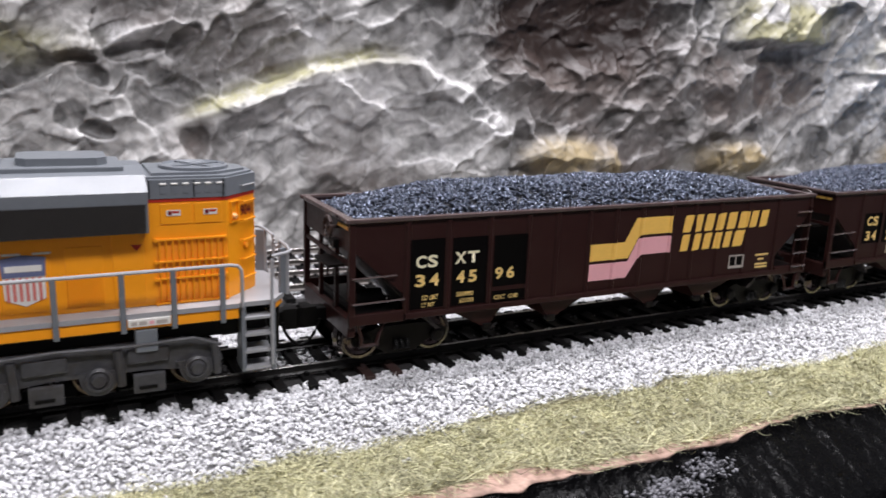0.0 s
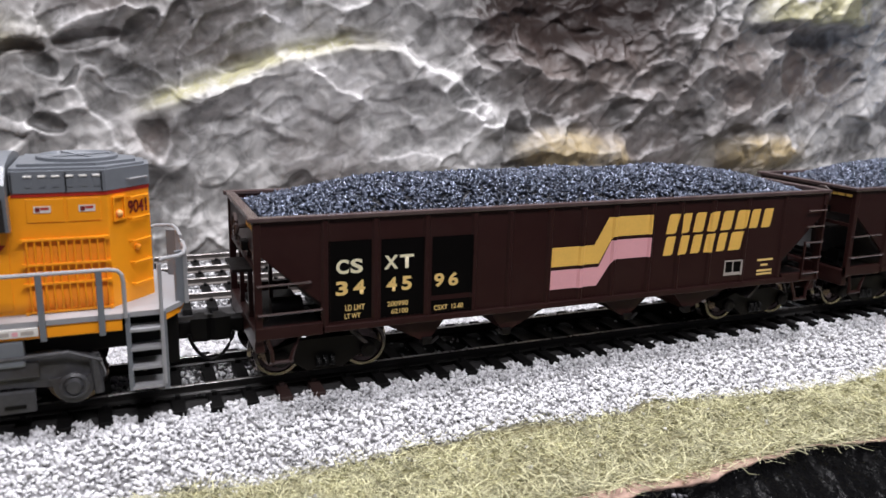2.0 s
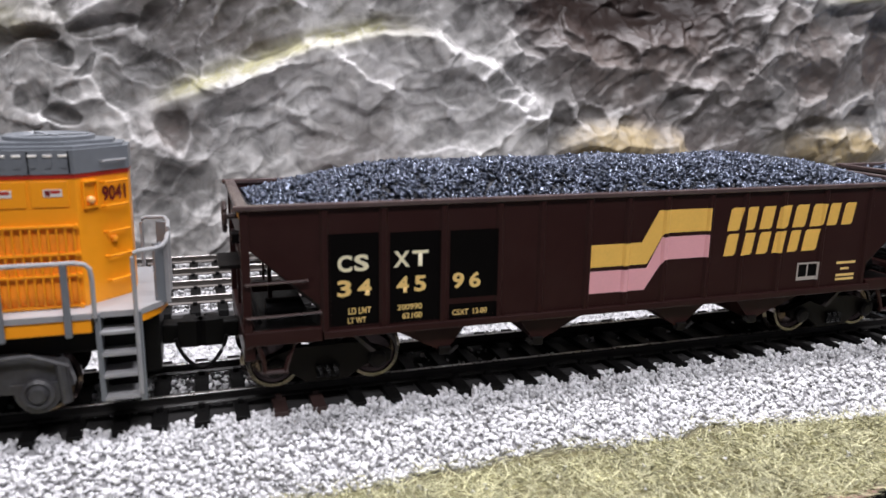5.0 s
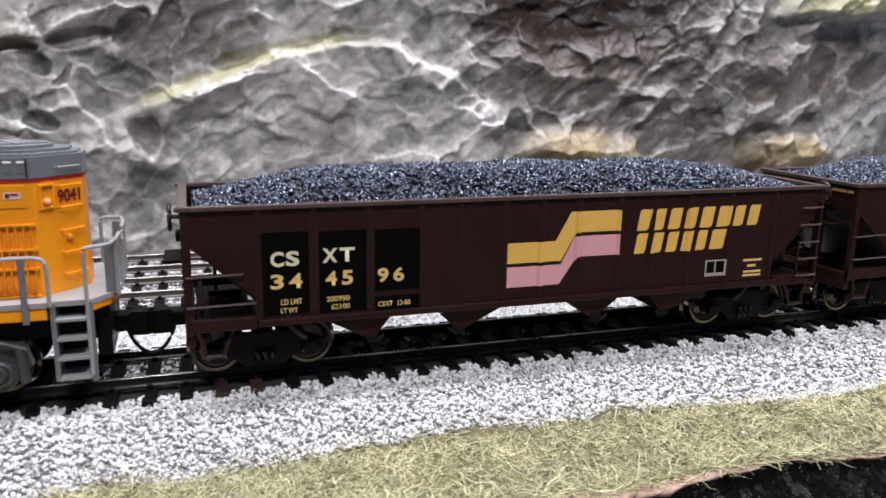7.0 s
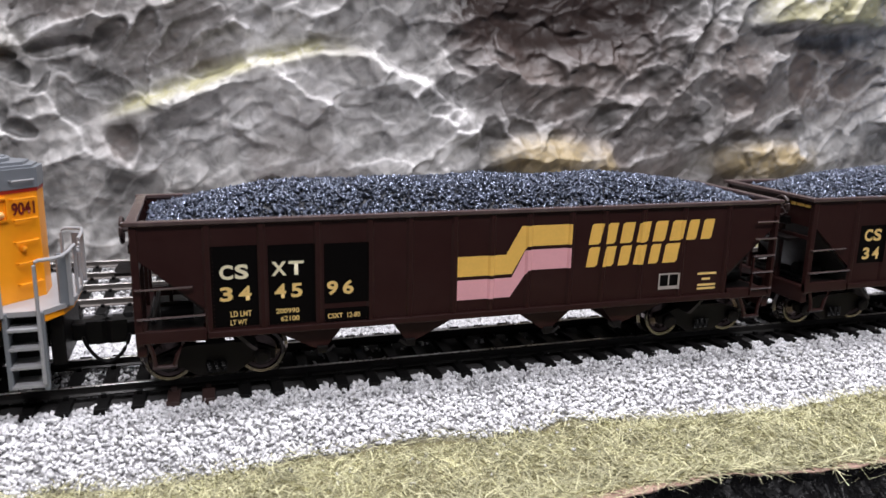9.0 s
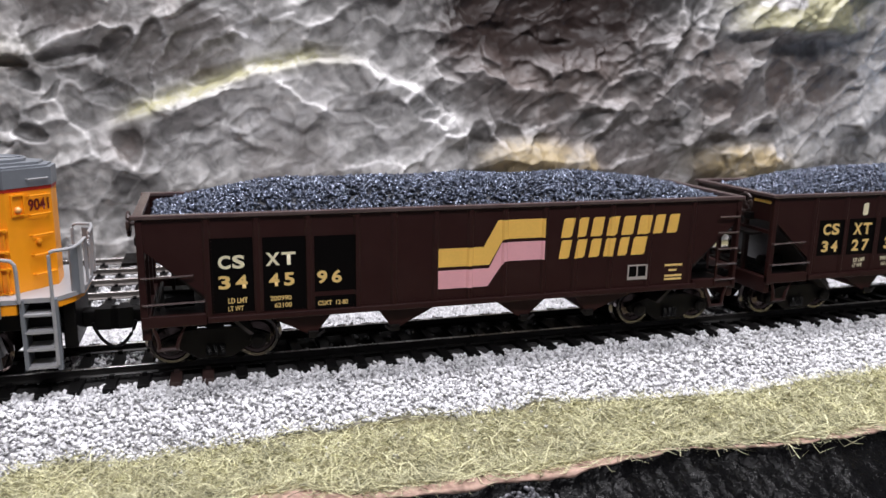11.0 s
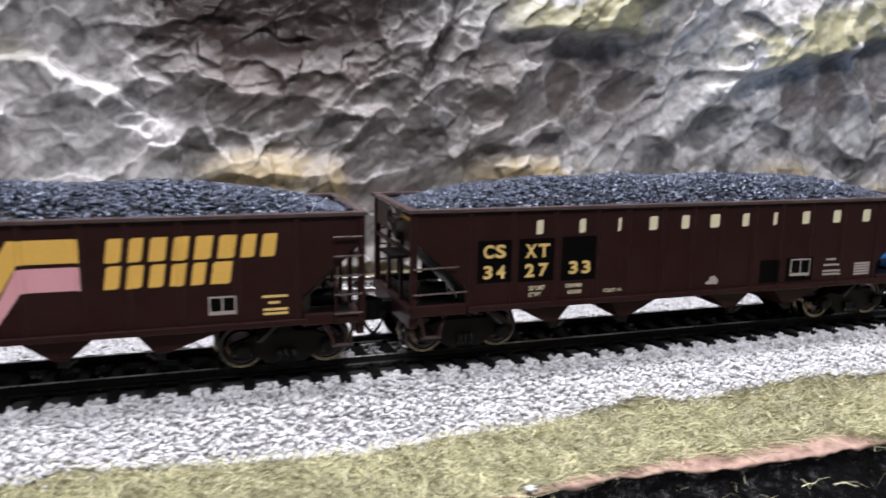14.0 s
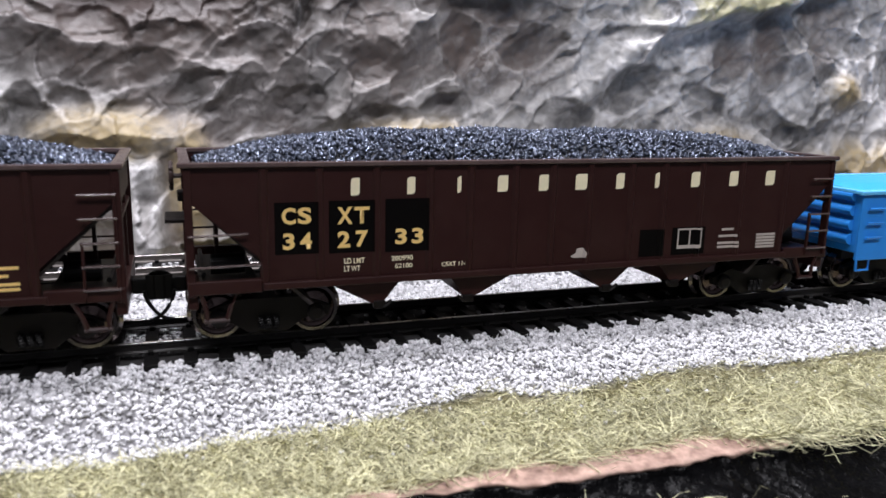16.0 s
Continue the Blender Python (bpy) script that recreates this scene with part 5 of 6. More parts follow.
# ---- locomotive ----
def locomotive():
    lo = thing("diesel_locomotive", 0, 0, 0, "orange and grey diesel locomotive, rear end, with grey handrails", "locomotive")
    xl = -0.235
    HY = 0.0115          # half width of the hood
    corner, tail, ty = -0.0274, -0.0193, 0.0034

    def hood_plan(x_from, grow=0.0):
        return [(x_from, -HY - grow), (corner, -HY - grow), (tail + grow, -ty - grow * 0.4), (tail + grow, ty + grow * 0.4), (corner, HY + grow), (x_from, HY + grow)]
    bm = prism(bmesh.new(), hood_plan(xl + 0.02), 0.0200, 0.0437, "z")
    part("hood", bm, ORANGE, lo, "orange long hood with angled rear corners")
    bm = prism(bmesh.new(), hood_plan(-0.0442, 0.00012), 0.0436, 0.0445, "z")
    part("red_line", bm, RED, lo, "red line under the grey roof")
    bm = prism(bmesh.new(), hood_plan(-0.0442, 0.0003), 0.0444, 0.0486, "z")
    part("upper_hood", bm, GREY, lo, "grey upper hood")
    g = bmesh.new()
    prism(g, hood_plan(-0.0442, -0.0006), 0.0484, 0.0491, "z")
    prism(g, [(-0.0430, -0.0090), (-0.0290, -0.0090), (-0.0215, -0.0030), (-0.0215, 0.0030), (-0.0290, 0.0090), (-0.0430, 0.0090)], 0.0489, 0.0497, "z")
    roof = part("roof_hatch", g, GREY, lo, "grey stepped roof hatch")
    bm = lathe(bmesh.new(), [(0.0078, 0.0494), (0.0078, 0.0504), (0.0072, 0.0506), (0.0068, 0.0501)], 40, "z", (-0.0325, 0, 0))
    fan = part("fan", bm, GREY, roof, "round roof fan")
    for k in range(2):
        a = 0.5 + k * 1.5708
        bm = rod(bmesh.new(), [(-0.0325 - 0.0072 * math.cos(a), -0.0072 * math.sin(a), 0.0504), (-0.0325 + 0.0072 * math.cos(a), 0.0072 * math.sin(a), 0.0504)], 0.0002, 5)
        part("fan_spoke", bm, GREY, roof)
    # hooded vents on the upper hood
    for k in range(6):
        x = -0.0417 + k * 0.0024
        vent = part("vent_lip", box(bmesh.new(), x, x + 0.0014, -HY - 0.0006, -HY - 0.0002, 0.0474, 0.0478, 0.0001), WHITE, lo, "pale vent lip")
        part("vent_door", box(bmesh.new(), x + 0.0001, x + 0.0013, -HY - 0.00042, -HY - 0.0002, 0.0455, 0.0472), GREY, vent)
    for x in (-0.0440, -0.0346, -0.0282):
        part("seam", box(bmesh.new(), x, x + 0.0002, -HY - 0.0006, -HY - 0.0002, 0.0446, 0.0484), DARK, lo)
    # flared radiator section
    prof = [(-0.0112, 0.0372), (-0.0150, 0.0376), (-0.0158, 0.0442), (-0.0158, 0.0466), (-0.0120, 0.0498), (-0.0040, 0.0510), (0.0040, 0.0510), (0.0120, 0.0498), (0.0158, 0.0466), (0.0158, 0.0442), (0.0150, 0.0376), (0.0112, 0.0372)]
    bm = prism(bmesh.new(), prof, xl + 0.03, -0.0446, "x")
    part("radiator_section", bm, GREY, lo, "flared grey radiator section")
    bm = prism(bmesh.new(), [(-0.01502, 0.0377), (-0.01522, 0.0377), (-0.01600, 0.0440), (-0.01580, 0.0440)], xl + 0.035, -0.0452, "x")
    part("radiator_screen", bm, SCREEN, lo, "dark radiator screen")
    for x0, x1 in ((-0.0690, -0.0515), (-0.0930, -0.0750)):
        bm = prism(bmesh.new(), [(x0, -0.0050), (x0 + 0.002, -0.0072), (x1 - 0.002, -0.0072), (x1, -0.0050), (x1, 0.0050), (x1 - 0.002, 0.0072), (x0 + 0.002, 0.0072), (x0, 0.0050)], 0.0505, 0.0530, "z")
        part("fan_housing", bm, GREY, lo, "grey roof fan housing")
        bm = box(bmesh.new(), x0 - 0.003, x1 + 0.003, -0.0090, 0.0090, 0.0500, 0.0514, 0.0003)
        part("roof_plate", bm, GREY, lo)
    # side grille: tall slats crossed by four riveted bars
    gr = part("grille_back", box(bmesh.new(), -0.0430, -0.0279, -HY - 0.00005, -HY + 0.0002, 0.0206, 0.0352), ORANGE_MESH, lo, "darker orange mesh behind the grille slats")
    for z in (0.0206, 0.0263, 0.0302, 0.0352):
        bar = box(bmesh.new(), -0.0434, -0.0276, -HY - 0.0008, -HY + 0.0002, z - 0.00024, z + 0.00024, 0.0001)
        for x in (-0.0431, -0.0279):
            lathe(bar, [(0.00042, -HY - 0.0011), (0.00042, -HY - 0.0003)], 8, "y", (x, 0, z))
        part("grille_bar", bar, ORANGE, gr)
    for k in range(11):
        x = -0.0426 + k * 0.00140
        part("slat", prism(bmesh.new(), [(x, -HY + 0.0001), (x + 0.0002, -HY - 0.0007), (x + 0.0005, -HY - 0.0007), (x + 0.0005, -HY + 0.0001)], 0.0208, 0.0350, "z"), ORANGE, gr)
    # access doors, seams and small marks
    for x0, x1, z0, z1 in ((-0.0418, -0.0352, 0.0386, 0.0432), (-0.0346, -0.0286, 0.0386, 0.0432), (-0.0612, -0.0539, 0.0215, 0.0347), (-0.0520, -0.0455, 0.0212, 0.0380), (-0.0735, -0.0640, 0.0212, 0.0380), (-0.0850, -0.0755, 0.0212, 0.0380)):
        bm = box(bmesh.new(), x0, x1, -HY - 0.00022, -HY + 0.0001, z0, z1, 0.0001)
        part("access_door", bm, ORANGE, lo)
    bm = bmesh.new()
    for k in range(9):
        box(bm, -0.0609 + k * 0.00078, -0.0605 + k * 0.00078, -HY - 0.0006, -HY - 0.0001, 0.0222, 0.0284)
    part("small_louvre", bm, ORANGE, lo)
    for x in (-0.0405, -0.0326):
        bm = box(bmesh.new(), x, x + 0.0030, -HY - 0.00035, -HY - 0.0001, 0.0405, 0.0418)
        tag = part("warning_tag", bm, WHITE, lo, "small white tag with red and dark mark")
        part("mark", box(bmesh.new(), x + 0.0003, x + 0.0011, -HY - 0.00042, -HY - 0.0003, 0.0407, 0.0416), DARKRED, tag)
        part("mark", box(bmesh.new(), x + 0.0012, x + 0.0027, -HY - 0.00042, -HY - 0.0003, 0.0411, 0.0416), RED, tag)
    bm = prism(bmesh.new(), [(-0.0482, 0.0345), (-0.0470, 0.0331), (-0.0458, 0.0345)], -HY - 0.0003, -HY)
    part("red_triangle", bm, RED, lo)
    # striped shield emblem, plain shapes
    sx = -0.0690
    em = part("shield_emblem", prism(bmesh.new(), [(sx - 0.0040, 0.0310), (sx - 0.0038, 0.0330), (sx, 0.0336), (sx + 0.0038, 0.0330), (sx + 0.0040, 0.0310), (sx + 0.0038, 0.0244), (sx, 0.0228), (sx - 0.0038, 0.0244)], -HY - 0.0004, -HY), WHITE, lo, "white shield emblem with navy top and red stripes")
    part("shield_top", prism(bmesh.new(), [(sx - 0.0040, 0.0292), (sx - 0.0042, 0.0332), (sx, 0.0338), (sx + 0.0042, 0.0332), (sx + 0.0040, 0.0292)], -HY - 0.0005, -HY), NAVY, em)
    part("shield_bar", box(bmesh.new(), sx - 0.0034, sx + 0.0034, -HY - 0.0006, -HY, 0.0303, 0.0316), WHITE, em)
    for k in range(6):
        x = sx - 0.0034 + k * 0.0012
        part("shield_stripe", box(bmesh.new(), x, x + 0.0006, -HY - 0.0005, -HY, 0.0240, 0.0290), SHIELD_RED, em)
    # rear corner: grab irons, lamp recess, number
    d = Vector((tail - corner, HY - ty, 0)); ln = d.length; d.normalize(); nrm = Vector((d.y, -d.x, 0))
    p0 = Vector((corner, -HY, 0))

    def on(u, z, out):
        q = p0 + d * (u * ln) + nrm * out
        return (q.x, q.y, z)
    for z in (0.0240, 0.0286, 0.0332, 0.0380, 0.0424, 0.0462):
        bm = rod(bmesh.new(), [on(0.46, z, 0), on(0.46, z, 0.0009), on(0.90, z, 0.0009), on(0.90, z, 0)], 0.00022, 6)
        part("grab_iron", bm, ORANGE if z < 0.045 else GREY_LIGHT, lo)
    bm = bmesh.new()
    v = [bm.verts.new(on(u, z, o)) for o in (0.00008, -0.0012) for u, z in ((0.12, 0.0382), (0.36, 0.0382), (0.36, 0.0428), (0.12, 0.0428))]
    for k in range(4):
        bm.faces.new((v[k], v[(k + 1) % 4], v[4 + (k + 1) % 4], v[4 + k]))
    bm.faces.new(v[4:])
    part("lamp_recess", bm, ORANGE, lo)
    bm = bmesh.new()
    for u0, u1, z0, z1 in ((0.10, 0.38, 0.0426, 0.0430), (0.10, 0.38, 0.0380, 0.0384), (0.10, 0.13, 0.0384, 0.0426), (0.35, 0.38, 0.0384, 0.0426)):
        a = [bm.verts.new(on(u, z, o)) for o in (0, 0.0005) for u, z in ((u0, z0), (u1, z0), (u1, z1), (u0, z1))]
        for q in ((0, 1, 2, 3), (4, 5, 6, 7), (0, 1, 5, 4), (1, 2, 6, 5), (2, 3, 7, 6), (3, 0, 4, 7)):
            bm.faces.new([a[i] for i in q])
    part("lamp_frame", bm, ORANGE, lo)
    bm = bmesh.new()
    bmesh.ops.create_uvsphere(bm, u_segments=12, v_segments=8, radius=0.0008, matrix=Matrix.Translation(on(0.24, 0.0394, 0.0002)))
    part("marker_lamp", bm, mat("peach_lamp_lens", (0.80, 0.42, 0.14), 0.25, var=0.05), lo, "pale marker lamp")
    num = lettering("unit_number", "9041", 0, ln * 0.46, 0, 0.0028, 0, DARKRED, lo, 0.03, "dark red unit number")
    num.matrix_basis = Matrix(((d.x, -nrm.x, 0, on(0.46, 0, 0.0002)[0]), (d.y, -nrm.y, 0, on(0.46, 0, 0.0002)[1]), (0, 0, 1, 0.0388), (0, 0, 0, 1)))
    bm = bmesh.new()
    bmesh.ops.create_uvsphere(bm, u_segments=10, v_segments=6, radius=0.0007, matrix=Matrix.Translation(on(0.62, 0.0316, 0.0003)))
    part("door_latch", bm, ORANGE, lo)
    # deck, sill, pilot
    bm = prism(bmesh.new(), [(xl, -0.0166), (-0.0262, -0.0166), (-0.0258, -0.0160), (-0.0180, -0.0160), (-0.0142, -0.0110), (-0.0130, -0.0060), (-0.0130, 0.0060), (-0.0142, 0.0110), (-0.0180, 0.0166), (xl, 0.0166)], 0.0192, 0.0203, "z")
    part("deck", bm, GREY_LIGHT, lo, "light grey walkway deck")
    bm = box(bmesh.new(), xl, -0.0262, -0.0163, 0.0163, 0.0166, 0.0192, 0.0002)
    part("side_sill", bm, ORANGE, lo, "orange side sill")
    bm = prism(bmesh.new(), [(-0.0182, -0.0162), (-0.0148, -0.0112), (-0.0136, -0.0060), (-0.0136, 0.0060), (-0.0148, 0.0112), (-0.0182, 0.0162)], 0.0178, 0.0192, "z")
    part("end_sill", bm, ORANGE, lo)
    bm = box(bmesh.new(), xl, -0.0190, -0.0130, 0.0130, 0.0120, 0.0170, 0.0003)
    part("underframe", bm, DARK, lo)
    bm = box(bmesh.new(), -0.0182, -0.0152, -0.0104, 0.0104, 0.0060, 0.0176, 0.0004)
    part("pilot", bm, DARK, lo, "black rear pilot plate")
    coupler(lo, -0.0152, 1)
    part("draft_box", box(bmesh.new(), -0.0152, -0.0066, -0.0021, 0.0021, 0.0084, 0.0124, 0.0003), DARK, lo, "black coupler shank")
    plate = part("builder_plate", box(bmesh.new(), -0.0500, -0.0412, -0.0171, -0.0162, 0.0174, 0.0191, 0.0001), WHITE, lo, "small white plate with faint grey print")
    for k, (x, w) in enumerate(((-0.0494, 0.0012), (-0.0478, 0.0016), (-0.0457, 0.0010), (-0.0442, 0.0022))):
        part("print_bar", box(bmesh.new(), x, x + w, -0.01718, -0.0170, 0.0178, 0.0186), GREY_PRINT if k != 2 else PINK, plate)
    for x in (-0.0672, -0.0728):
        part("white_strip", box(bmesh.new(), x, x + 0.0034, -HY - 0.0003, -HY + 0.0001, 0.0337, 0.0342), WHITE, lo, "short white strip on the hood side")
    # step wells on both sides
    for s in (-1, 1):
        ys = sorted((s * 0.0108, s * 0.0166))
        st = part("step_well", box(bmesh.new(), -0.0257, -0.0247, *ys, 0.0034, 0.0202, 0.0002), GREY, lo, "grey step well")
        part("stile", box(bmesh.new(), -0.0189, -0.0178, *sorted((s * 0.0152, s * 0.0168)), 0.0030, 0.0202, 0.0002), GREY, st)
        part("step_back", box(bmesh.new(), -0.0250, -0.0186, *sorted((s * 0.0104, s * 0.0110)), 0.0034, 0.0202), DARK, st)
        for z in (0.0036, 0.0079, 0.0120, 0.0161):
            part("step", box(bmesh.new(), -0.0250, -0.0186, *sorted((s * 0.0108, s * 0.0168)), z, z + 0.0007, 0.0001), GREY_LIGHT, st)
        # handrails
        yo = s * 0.0170
        bm = rod(bmesh.new(), [(xl, yo, 0.0296), (-0.0280, yo, 0.0296), (-0.0264, yo, 0.0293), (-0.0257, yo, 0.0284), (-0.0255, yo, 0.0268), (-0.0255, yo, 0.0195)], 0.00042, 8)
        hr = part("handrail", bm, GREY_LIGHT, lo, "light grey side handrail")
        for x in (-0.0299, -0.0404, -0.0509, -0.0639, -0.0770, -0.0900, -0.1030):
            part("post", box(bmesh.new(), x - 0.0006, x + 0.0006, *sorted((s * 0.0166, s * 0.0174)), 0.0162, 0.0297, 0.0002), GREY, hr)
        bm = rod(bmesh.new(), [(-0.0187, yo, 0.0045), (-0.0187, yo, 0.0302), (-0.0184, yo, 0.0309), (-0.0177, yo, 0.0312), (-0.0150, s * 0.0160, 0.0313), (-0.0138, s * 0.0148, 0.0314), (-0.0131, s * 0.0100, 0.0314), (-0.0130, s * 0.0034, 0.0314), (-0.0130, s * 0.0034, 0.0200)], 0.00040, 8)
        er = part("end_handrail", bm, GREY_LIGHT, lo, "light grey end handrail")
        part("post", box(bmesh.new(), -0.0137, -0.0128, s * 0.0105 - 0.0005, s * 0.0105 + 0.0005, 0.0195, 0.0314, 0.0002), GREY_LIGHT, er)
        part("end_panel", prism(bmesh.new(), [(-0.0156, s * 0.0112), (-0.0134, s * 0.0100), (-0.0130, s * 0.0105), (-0.0152, s * 0.0117)], 0.0198, 0.0312, "z"), GREY, er, "grey end panel under the handrail")
    # safety chain between the end handrails
    bm = bmesh.new()
    for k in range(9):
        f = k / 8
        bmesh.ops.create_icosphere(bm, subdivisions=1, radius=0.00042, matrix=Matrix.Translation((-0.0129, -0.0034 + 0.0068 * f, 0.0312 - 0.0022 * math.sin(f * math.pi))))
    part("safety_chain", bm, GREY_LIGHT, lo, "silver safety chain")
    # six-wheel truck
    for cx in (-0.0564, -0.190):
        bm = box(bmesh.new(), cx - 0.024, cx + 0.024, -0.0100, 0.0100, 0.0085, 0.0120, 0.0003)
        tr = part("truck", bm, GREY_TRUCK, lo, "weathered grey six-wheel truck")
        for s in (-1, 1):
            bm = bmesh.new()
            ya, yb = s * 0.0128, s * 0.0152
            prism(bm, [(cx - 0.0265, 0.0070), (cx - 0.0235, 0.0052), (cx - 0.010, 0.0066), (cx + 0.010, 0.0066), (cx + 0.0235, 0.0052), (cx + 0.0265, 0.0070), (cx + 0.0255, 0.0110), (cx + 0.0180, 0.0130), (cx - 0.0180, 0.0130), (cx - 0.0255, 0.0110)], ya, yb)
            part("side_frame", bm, GREY_TRUCK, tr)
            for k in (-1, 0, 1):
                wx = cx + k * 0.0205
                half = [(wx + 0.0038 * math.cos(-k2 * math.pi / 10), 0.0064 + 0.0042 * math.sin(-k2 * math.pi / 10)) for k2 in range(11)]
                part("pedestal", prism(bmesh.new(), half + [(wx - 0.0044, 0.0078), (wx + 0.0044, 0.0078)], yb - s * 0.0004, yb + s * 0.0006), GREY_TRUCK, tr)
                part("journal_box", lathe(bmesh.new(), [(0.0028, yb + s * 0.0004), (0.0028, yb + s * 0.0011), (0.0022, yb + s * 0.0015), (0.0018, yb + s * 0.0012), (0.0013, yb + s * 0.0020)], 18, "y", (wx, 0, 0.0060)), GREY_TRUCK, tr)
                part("damper", rod(bmesh.new(), [(wx + 0.0046, yb + s * 0.0006, 0.0040), (wx + 0.0040, yb + s * 0.0006, 0.0122)], 0.0010, 10), GREY_TRUCK, tr)
                part("wheel", lathe(bmesh.new(), wheel_profile(s), 32, "y", (wx, 0, 0.0056)), STEEL, tr, "steel wheel behind the side frame")
            for k in (-0.5, 0.5):
                wx = cx + k * 0.0205
                part("brake_slot", box(bmesh.new(), wx - 0.0022, wx + 0.0016, *sorted((yb + s * 0.0010, yb + s * 0.00135)), 0.0026, 0.0034), DARK, tr)
                part("brake_shoe", box(bmesh.new(), wx - 0.0034, wx + 0.0034, *sorted((yb, yb + s * 0.0012)), 0.0016, 0.0062, 0.0004), GREY_TRUCK, tr)
                part("frame_boss", box(bmesh.new(), wx - 0.0044, wx + 0.0044, *sorted((yb, yb + s * 0.0008)), 0.0085, 0.0120, 0.0004), GREY_TRUCK, tr)
            part("pipe", rod(bmesh.new(), [(cx - 0.025, yb + s * 0.0014, 0.0128), (cx - 0.008, yb + s * 0.0014, 0.0136), (cx + 0.006, yb + s * 0.0014, 0.0130), (cx + 0.020, yb + s * 0.0014, 0.0134), (cx + 0.026, yb + s * 0.0014, 0.0110)], 0.0004, 6), GREY_TRUCK, tr)
    bm = box(bmesh.new(), -0.0487, -0.0440, -0.0166, -0.0140, 0.0112, 0.0166, 0.0004)
    part("air_filter_box", bm, GREY, lo, "grey box under the sill")
    bm = box(bmesh.new(), -0.155, -0.090, -0.0160, 0.0160, 0.0040, 0.0165, 0.002)
    part("fuel_tank", bm, GREY_TRUCK, lo, "grey fuel tank")
    return lo


locomotive()

# ---- ballast and grass ----
def ballast(name, count, x0, x1, y_of, seed, label, big=1.0, gaps=False):
    r = np.random.default_rng(seed)
    x = r.uniform(x0, x1, count)
    if gaps:
        k = np.round((x - X0 - 0.0125) / 0.0076 + 0.5) - 0.5
        x = X0 + 0.0125 + k * 0.0076 + r.uniform(-0.0023, 0.0023, count)
    y = y_of(x, r.random(count))
    size = big * (0.00036 + 0.00036 * r.random(count))
    M = random_turns(r, count) * (size[:, None] * r.uniform(0.55, 1.3, (count, 3)))[:, None, :]
    T = np.stack([x, y, ground_z(x, y) + size * r.uniform(0.1, 0.9, count)], -1)
    return scatter(name, CHIP_V, CHIP_F, M, T, BALLAST, label, "ballast")


ballast("near_ballast", 30000, -0.13, 0.46, lambda x, u: -0.0167 + (grass_y(x) + 0.0167 - 0.0006) * u, 31, "bright white crushed stone ballast along the near track")
ballast("shoulder_stones", 3200, -0.13, 0.46, lambda x, u: -0.0180 + 0.0036 * u, 35, "white stones lodged between the tie ends", 1.0, True)
# sparse under the cars, where the black bed stands in for shade
for patch, (xa, xb, many) in enumerate(((-0.10, 0.40, 350), (-0.030, 0.004, 420), (0.156, 0.182, 340), (0.334, 0.356, 260))):
    ballast("track_ballast", many, xa, xb, lambda x, u: -0.0070 + 0.0200 * u, 32 + 7 * patch, "white ballast stones between the ties", 0.9, True)
ballast("middle_ballast", 56000, -0.12, 0.46, lambda x, u: 0.0150 + 0.0355 * u, 33, "white ballast between the near and the rear track", 1.1)
ballast("far_shoulder_stones", 2600, -0.12, 0.46, lambda x, u: 0.0140 + 0.0055 * u, 38, "white stones banked against the far tie ends", 1.35)
ballast("rear_ballast", 17000, -0.12, 0.46, lambda x, u: 0.0600 + 0.0232 * u, 36, "white ballast between the rails of the rear track", 1.0)
ballast("siding_ballast", 4500, -0.12, 0.07, lambda x, u: 0.0932 + 0.025 * u, 37, "white ballast of the siding under the rock", 1.0)
ballast("stray_stones", 260, -0.10, 0.44, lambda x, u: grass_y(x) - 0.016 * u ** 2.2, 34, "single white stones strayed into the grass", 0.9)


def grass(name, count, x0, x1, y_of, length, seed, material, label, lie=0.55, z_of=ground_z, over=0.0):
    """Static grass: thin bent blades that lie every way."""
    r = np.random.default_rng(seed)
    x = r.uniform(x0, x1, count)
    y = y_of(x, r.random(count))
    z = z_of(x, y)
    n = count
    az = r.uniform(0, 2 * np.pi, n)
    el = r.uniform(0.05, 1.25, n) * (1 - lie) + 0.12
    ln = length * r.uniform(0.55, 1.25, n)
    d = np.stack([np.cos(az) * np.cos(el), np.sin(az) * np.cos(el), np.sin(el)], -1)
    w = np.cross(d, r.normal(size=(n, 3)))
    w /= np.linalg.norm(w, axis=1)[:, None]
    w *= (0.000055 + 0.000055 * r.random(n))[:, None]
    bend = r.normal(size=(n, 3)) * (ln * 0.16)[:, None]
    p0 = np.stack([x, y, z], -1)
    p1 = p0 + d * (ln * 0.5)[:, None] + bend
    p2 = p0 + d * ln[:, None] + bend * 0.4
    low = z[:, None]
    for p in (p1, p2):
        p[:, 2] = np.maximum(p[:, 2], low[:, 0] + 0.0002 - over)
    V = np.stack([p0 - w, p0 + w, p1 - w, p1 + w, p2 - w * 0.4, p2 + w * 0.4], 1)
    F = np.array([[0, 1, 3, 2], [2, 3, 5, 4]])
    F = (F[None] + (np.arange(n) * 6)[:, None, None]).reshape(-1, 4)
    me = bpy.data.meshes.new(name)
    me.vertices.add(n * 6)
    me.vertices.foreach_set("co", V.reshape(-1).astype(np.float32))
    me.loops.add(F.size)
    me.loops.foreach_set("vertex_index", F.reshape(-1).astype(np.int32))
    me.polygons.add(len(F))
    me.polygons.foreach_set("loop_start", np.arange(0, F.size, 4, dtype=np.int32))
    me.update(calc_edges=True)
    me.materials.append(material)
    return tagged(new(name, me), label, "grass", "", "stuff")


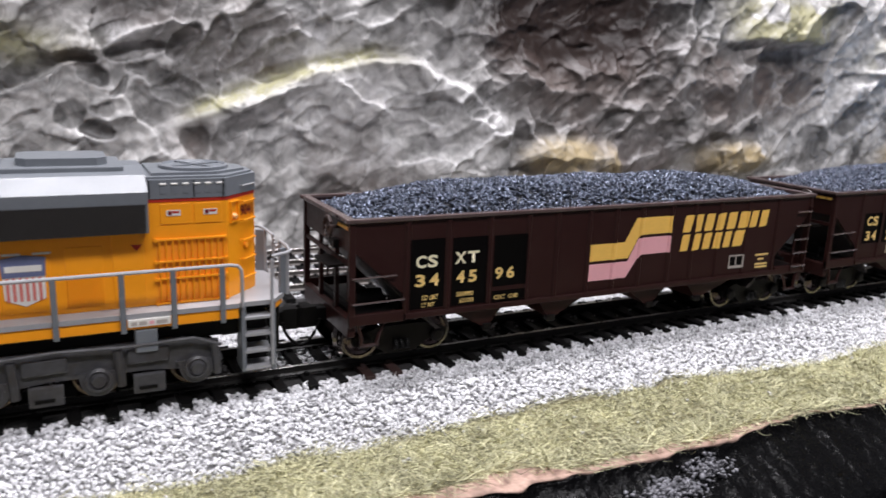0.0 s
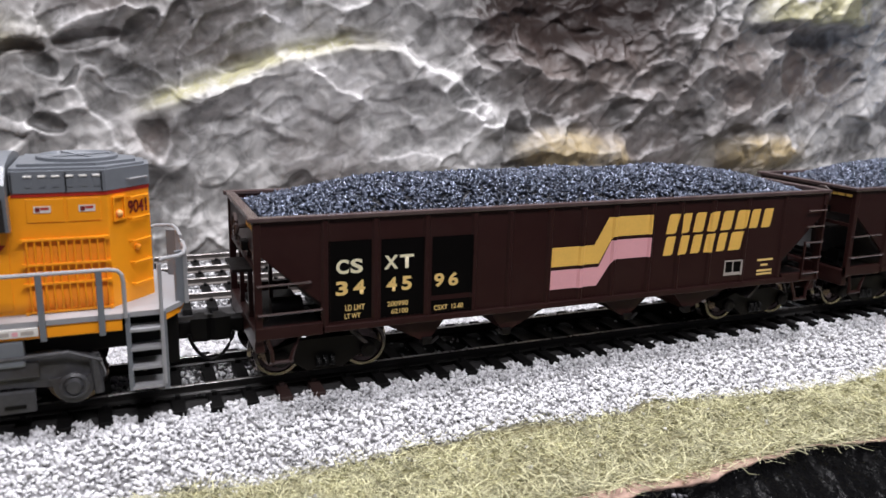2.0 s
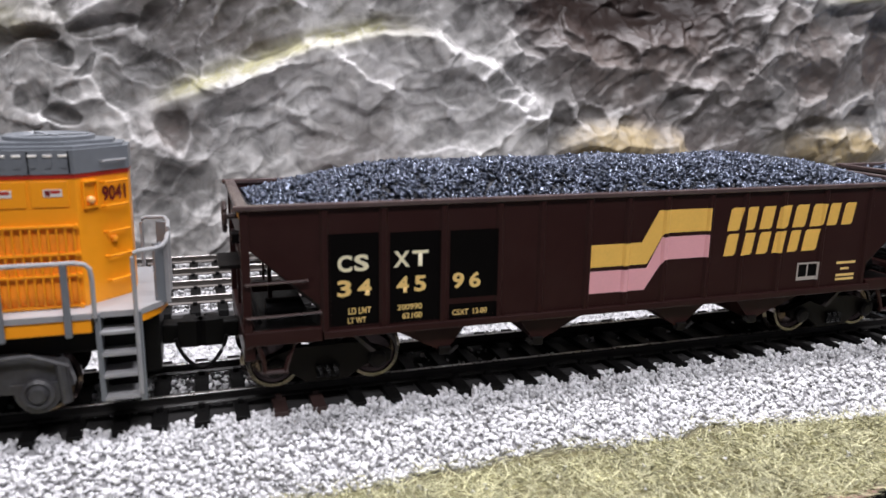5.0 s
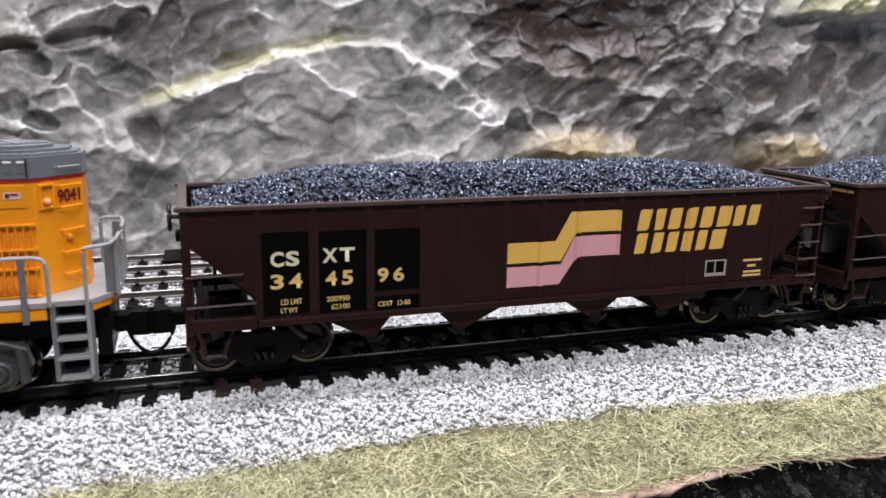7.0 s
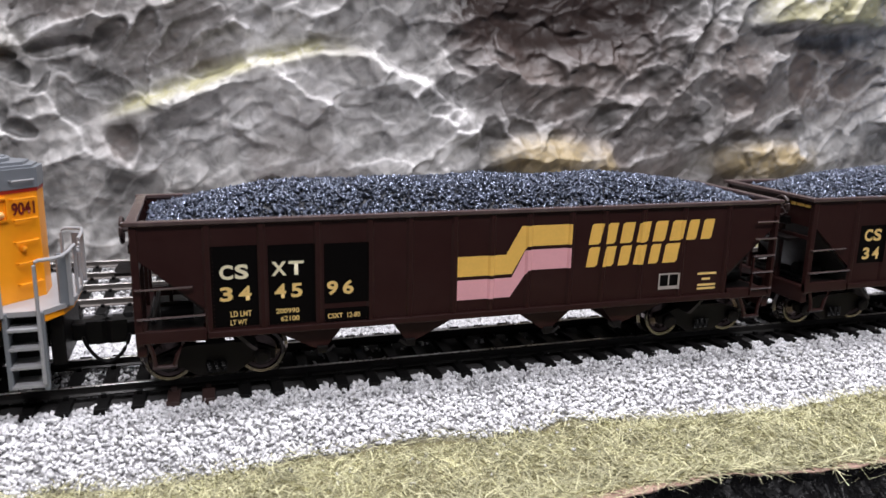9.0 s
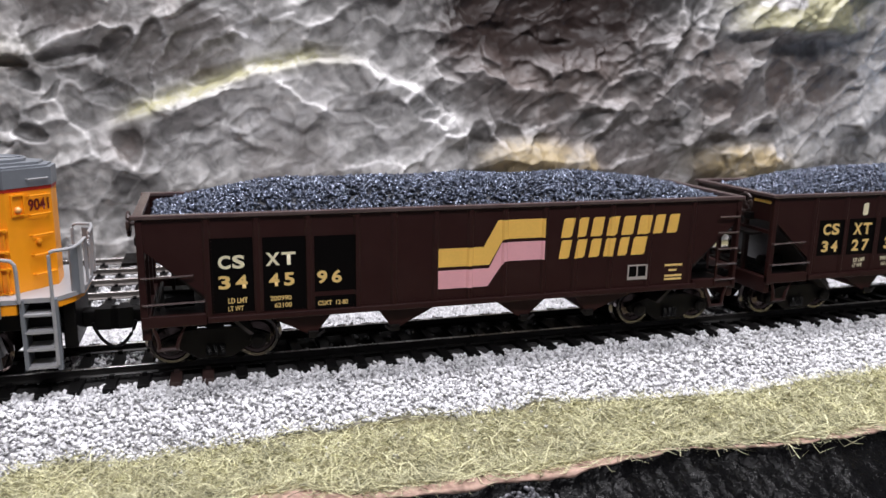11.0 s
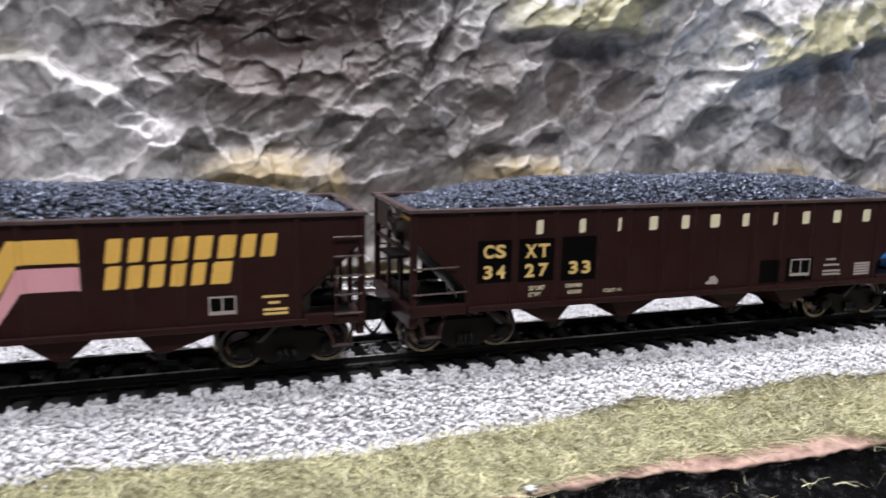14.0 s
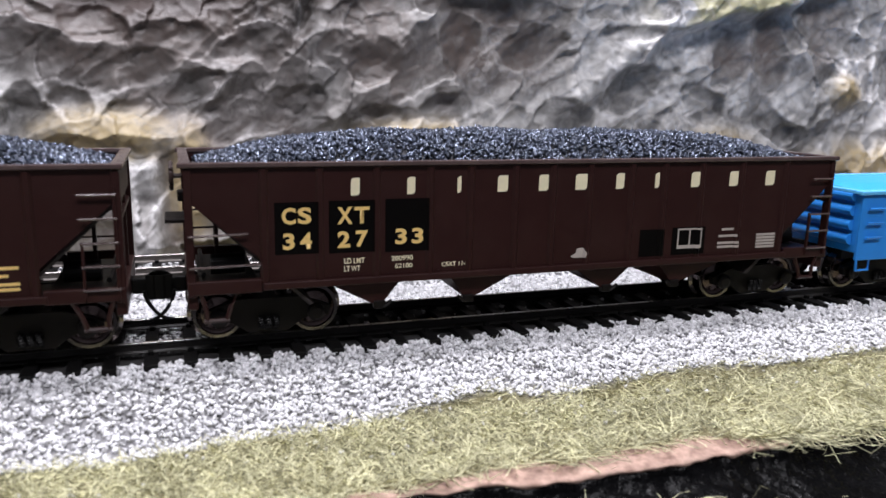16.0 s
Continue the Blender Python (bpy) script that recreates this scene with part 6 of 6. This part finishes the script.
grass("grass_strip", 54000, -0.13, 0.46, lambda x, u: grass_y(x) + 0.0004 + (edge_y(x) + 0.001 - grass_y(x)) * u, 0.0036, 41, GRASS, "dry yellow-green static grass strip beside the ballast")
grass("edge_grass", 6000, -0.10, 0.46, lambda x, u: edge_y(x) - 0.0015 * u + 0.001, 0.0065, 42, GRASS, "pale grass hanging over the scenery edge", 0.75, lambda x, y: ground_z(x, y) + 0.0004, 0.006)
grass("overhanging_grass", 2600, 0.283, 0.46, lambda x, u: edge_y(x) - 0.0010 * u + 0.0004, 0.0095, 43, GRASS, "long pale grass drooping over the bare black edge", 0.85, lambda x, y: ground_z(x, y) + 0.0006, 0.012)


# rubble on the black slope
r = np.random.default_rng(77)
n = 1300
lump = r.random(n) < 0.3
T = np.stack([np.where(lump, 0.0790, 0.0650) + np.where(lump, 0.0028, 0.0048) * r.normal(size=n), np.where(lump, -0.0620, -0.0645) + 0.0020 * r.normal(size=n), np.where(lump, -0.0205, -0.0225) + 0.0010 * r.normal(size=n)], -1)
M = random_turns(r, n) * ((0.00022 + 0.00045 * r.random(n))[:, None] * r.uniform(0.6, 1.3, (n, 3)))[:, None, :]
RUBBLE = mat("grey_flaked_foam", (0.15, 0.15, 0.165), 0.5, var=0.6, scale=300, per_island=1.0)
scatter("foam_rubble", ICO_V * (1 + 0.3 * np.random.default_rng(8).normal(size=(len(ICO_V), 1))), ICO_F, M, T, RUBBLE, "grey flaked crumbs clinging to the black slope", "rubble")

# pale fibres shed from the grass on the black slope
grass("loose_fibres", 70, 0.185, 0.300, lambda x, u: -0.0615 - 0.010 * u, 0.0060, 46, GRASS, "single pale fibres shed on the black slope", 0.9, lambda x, y: -0.0208 + 0.45 * (y + 0.060) + 0.0012)


def pebble(x, y):
    """A flat white pebble in the grass."""
    bm = bmesh.new()
    bmesh.ops.create_icosphere(bm, subdivisions=2, radius=1.0)
    turn = random.Random(5)
    for v in bm.verts:
        k = 1 + turn.uniform(-0.12, 0.12)
        v.co = (v.co.x * 0.0017 * k, v.co.y * 0.0010 * k, v.co.z * 0.0006 * k)
    ob = tagged(part("pebble", bm, BALLAST, None, "flat white pebble lying in the dry grass", smooth=True), "", "stone")
    ob.location = (x, y, float(ground_z(np.array([x]), np.array([y]))[0]) + 0.0012)
    return ob


pebble(0.1892, -0.0586)
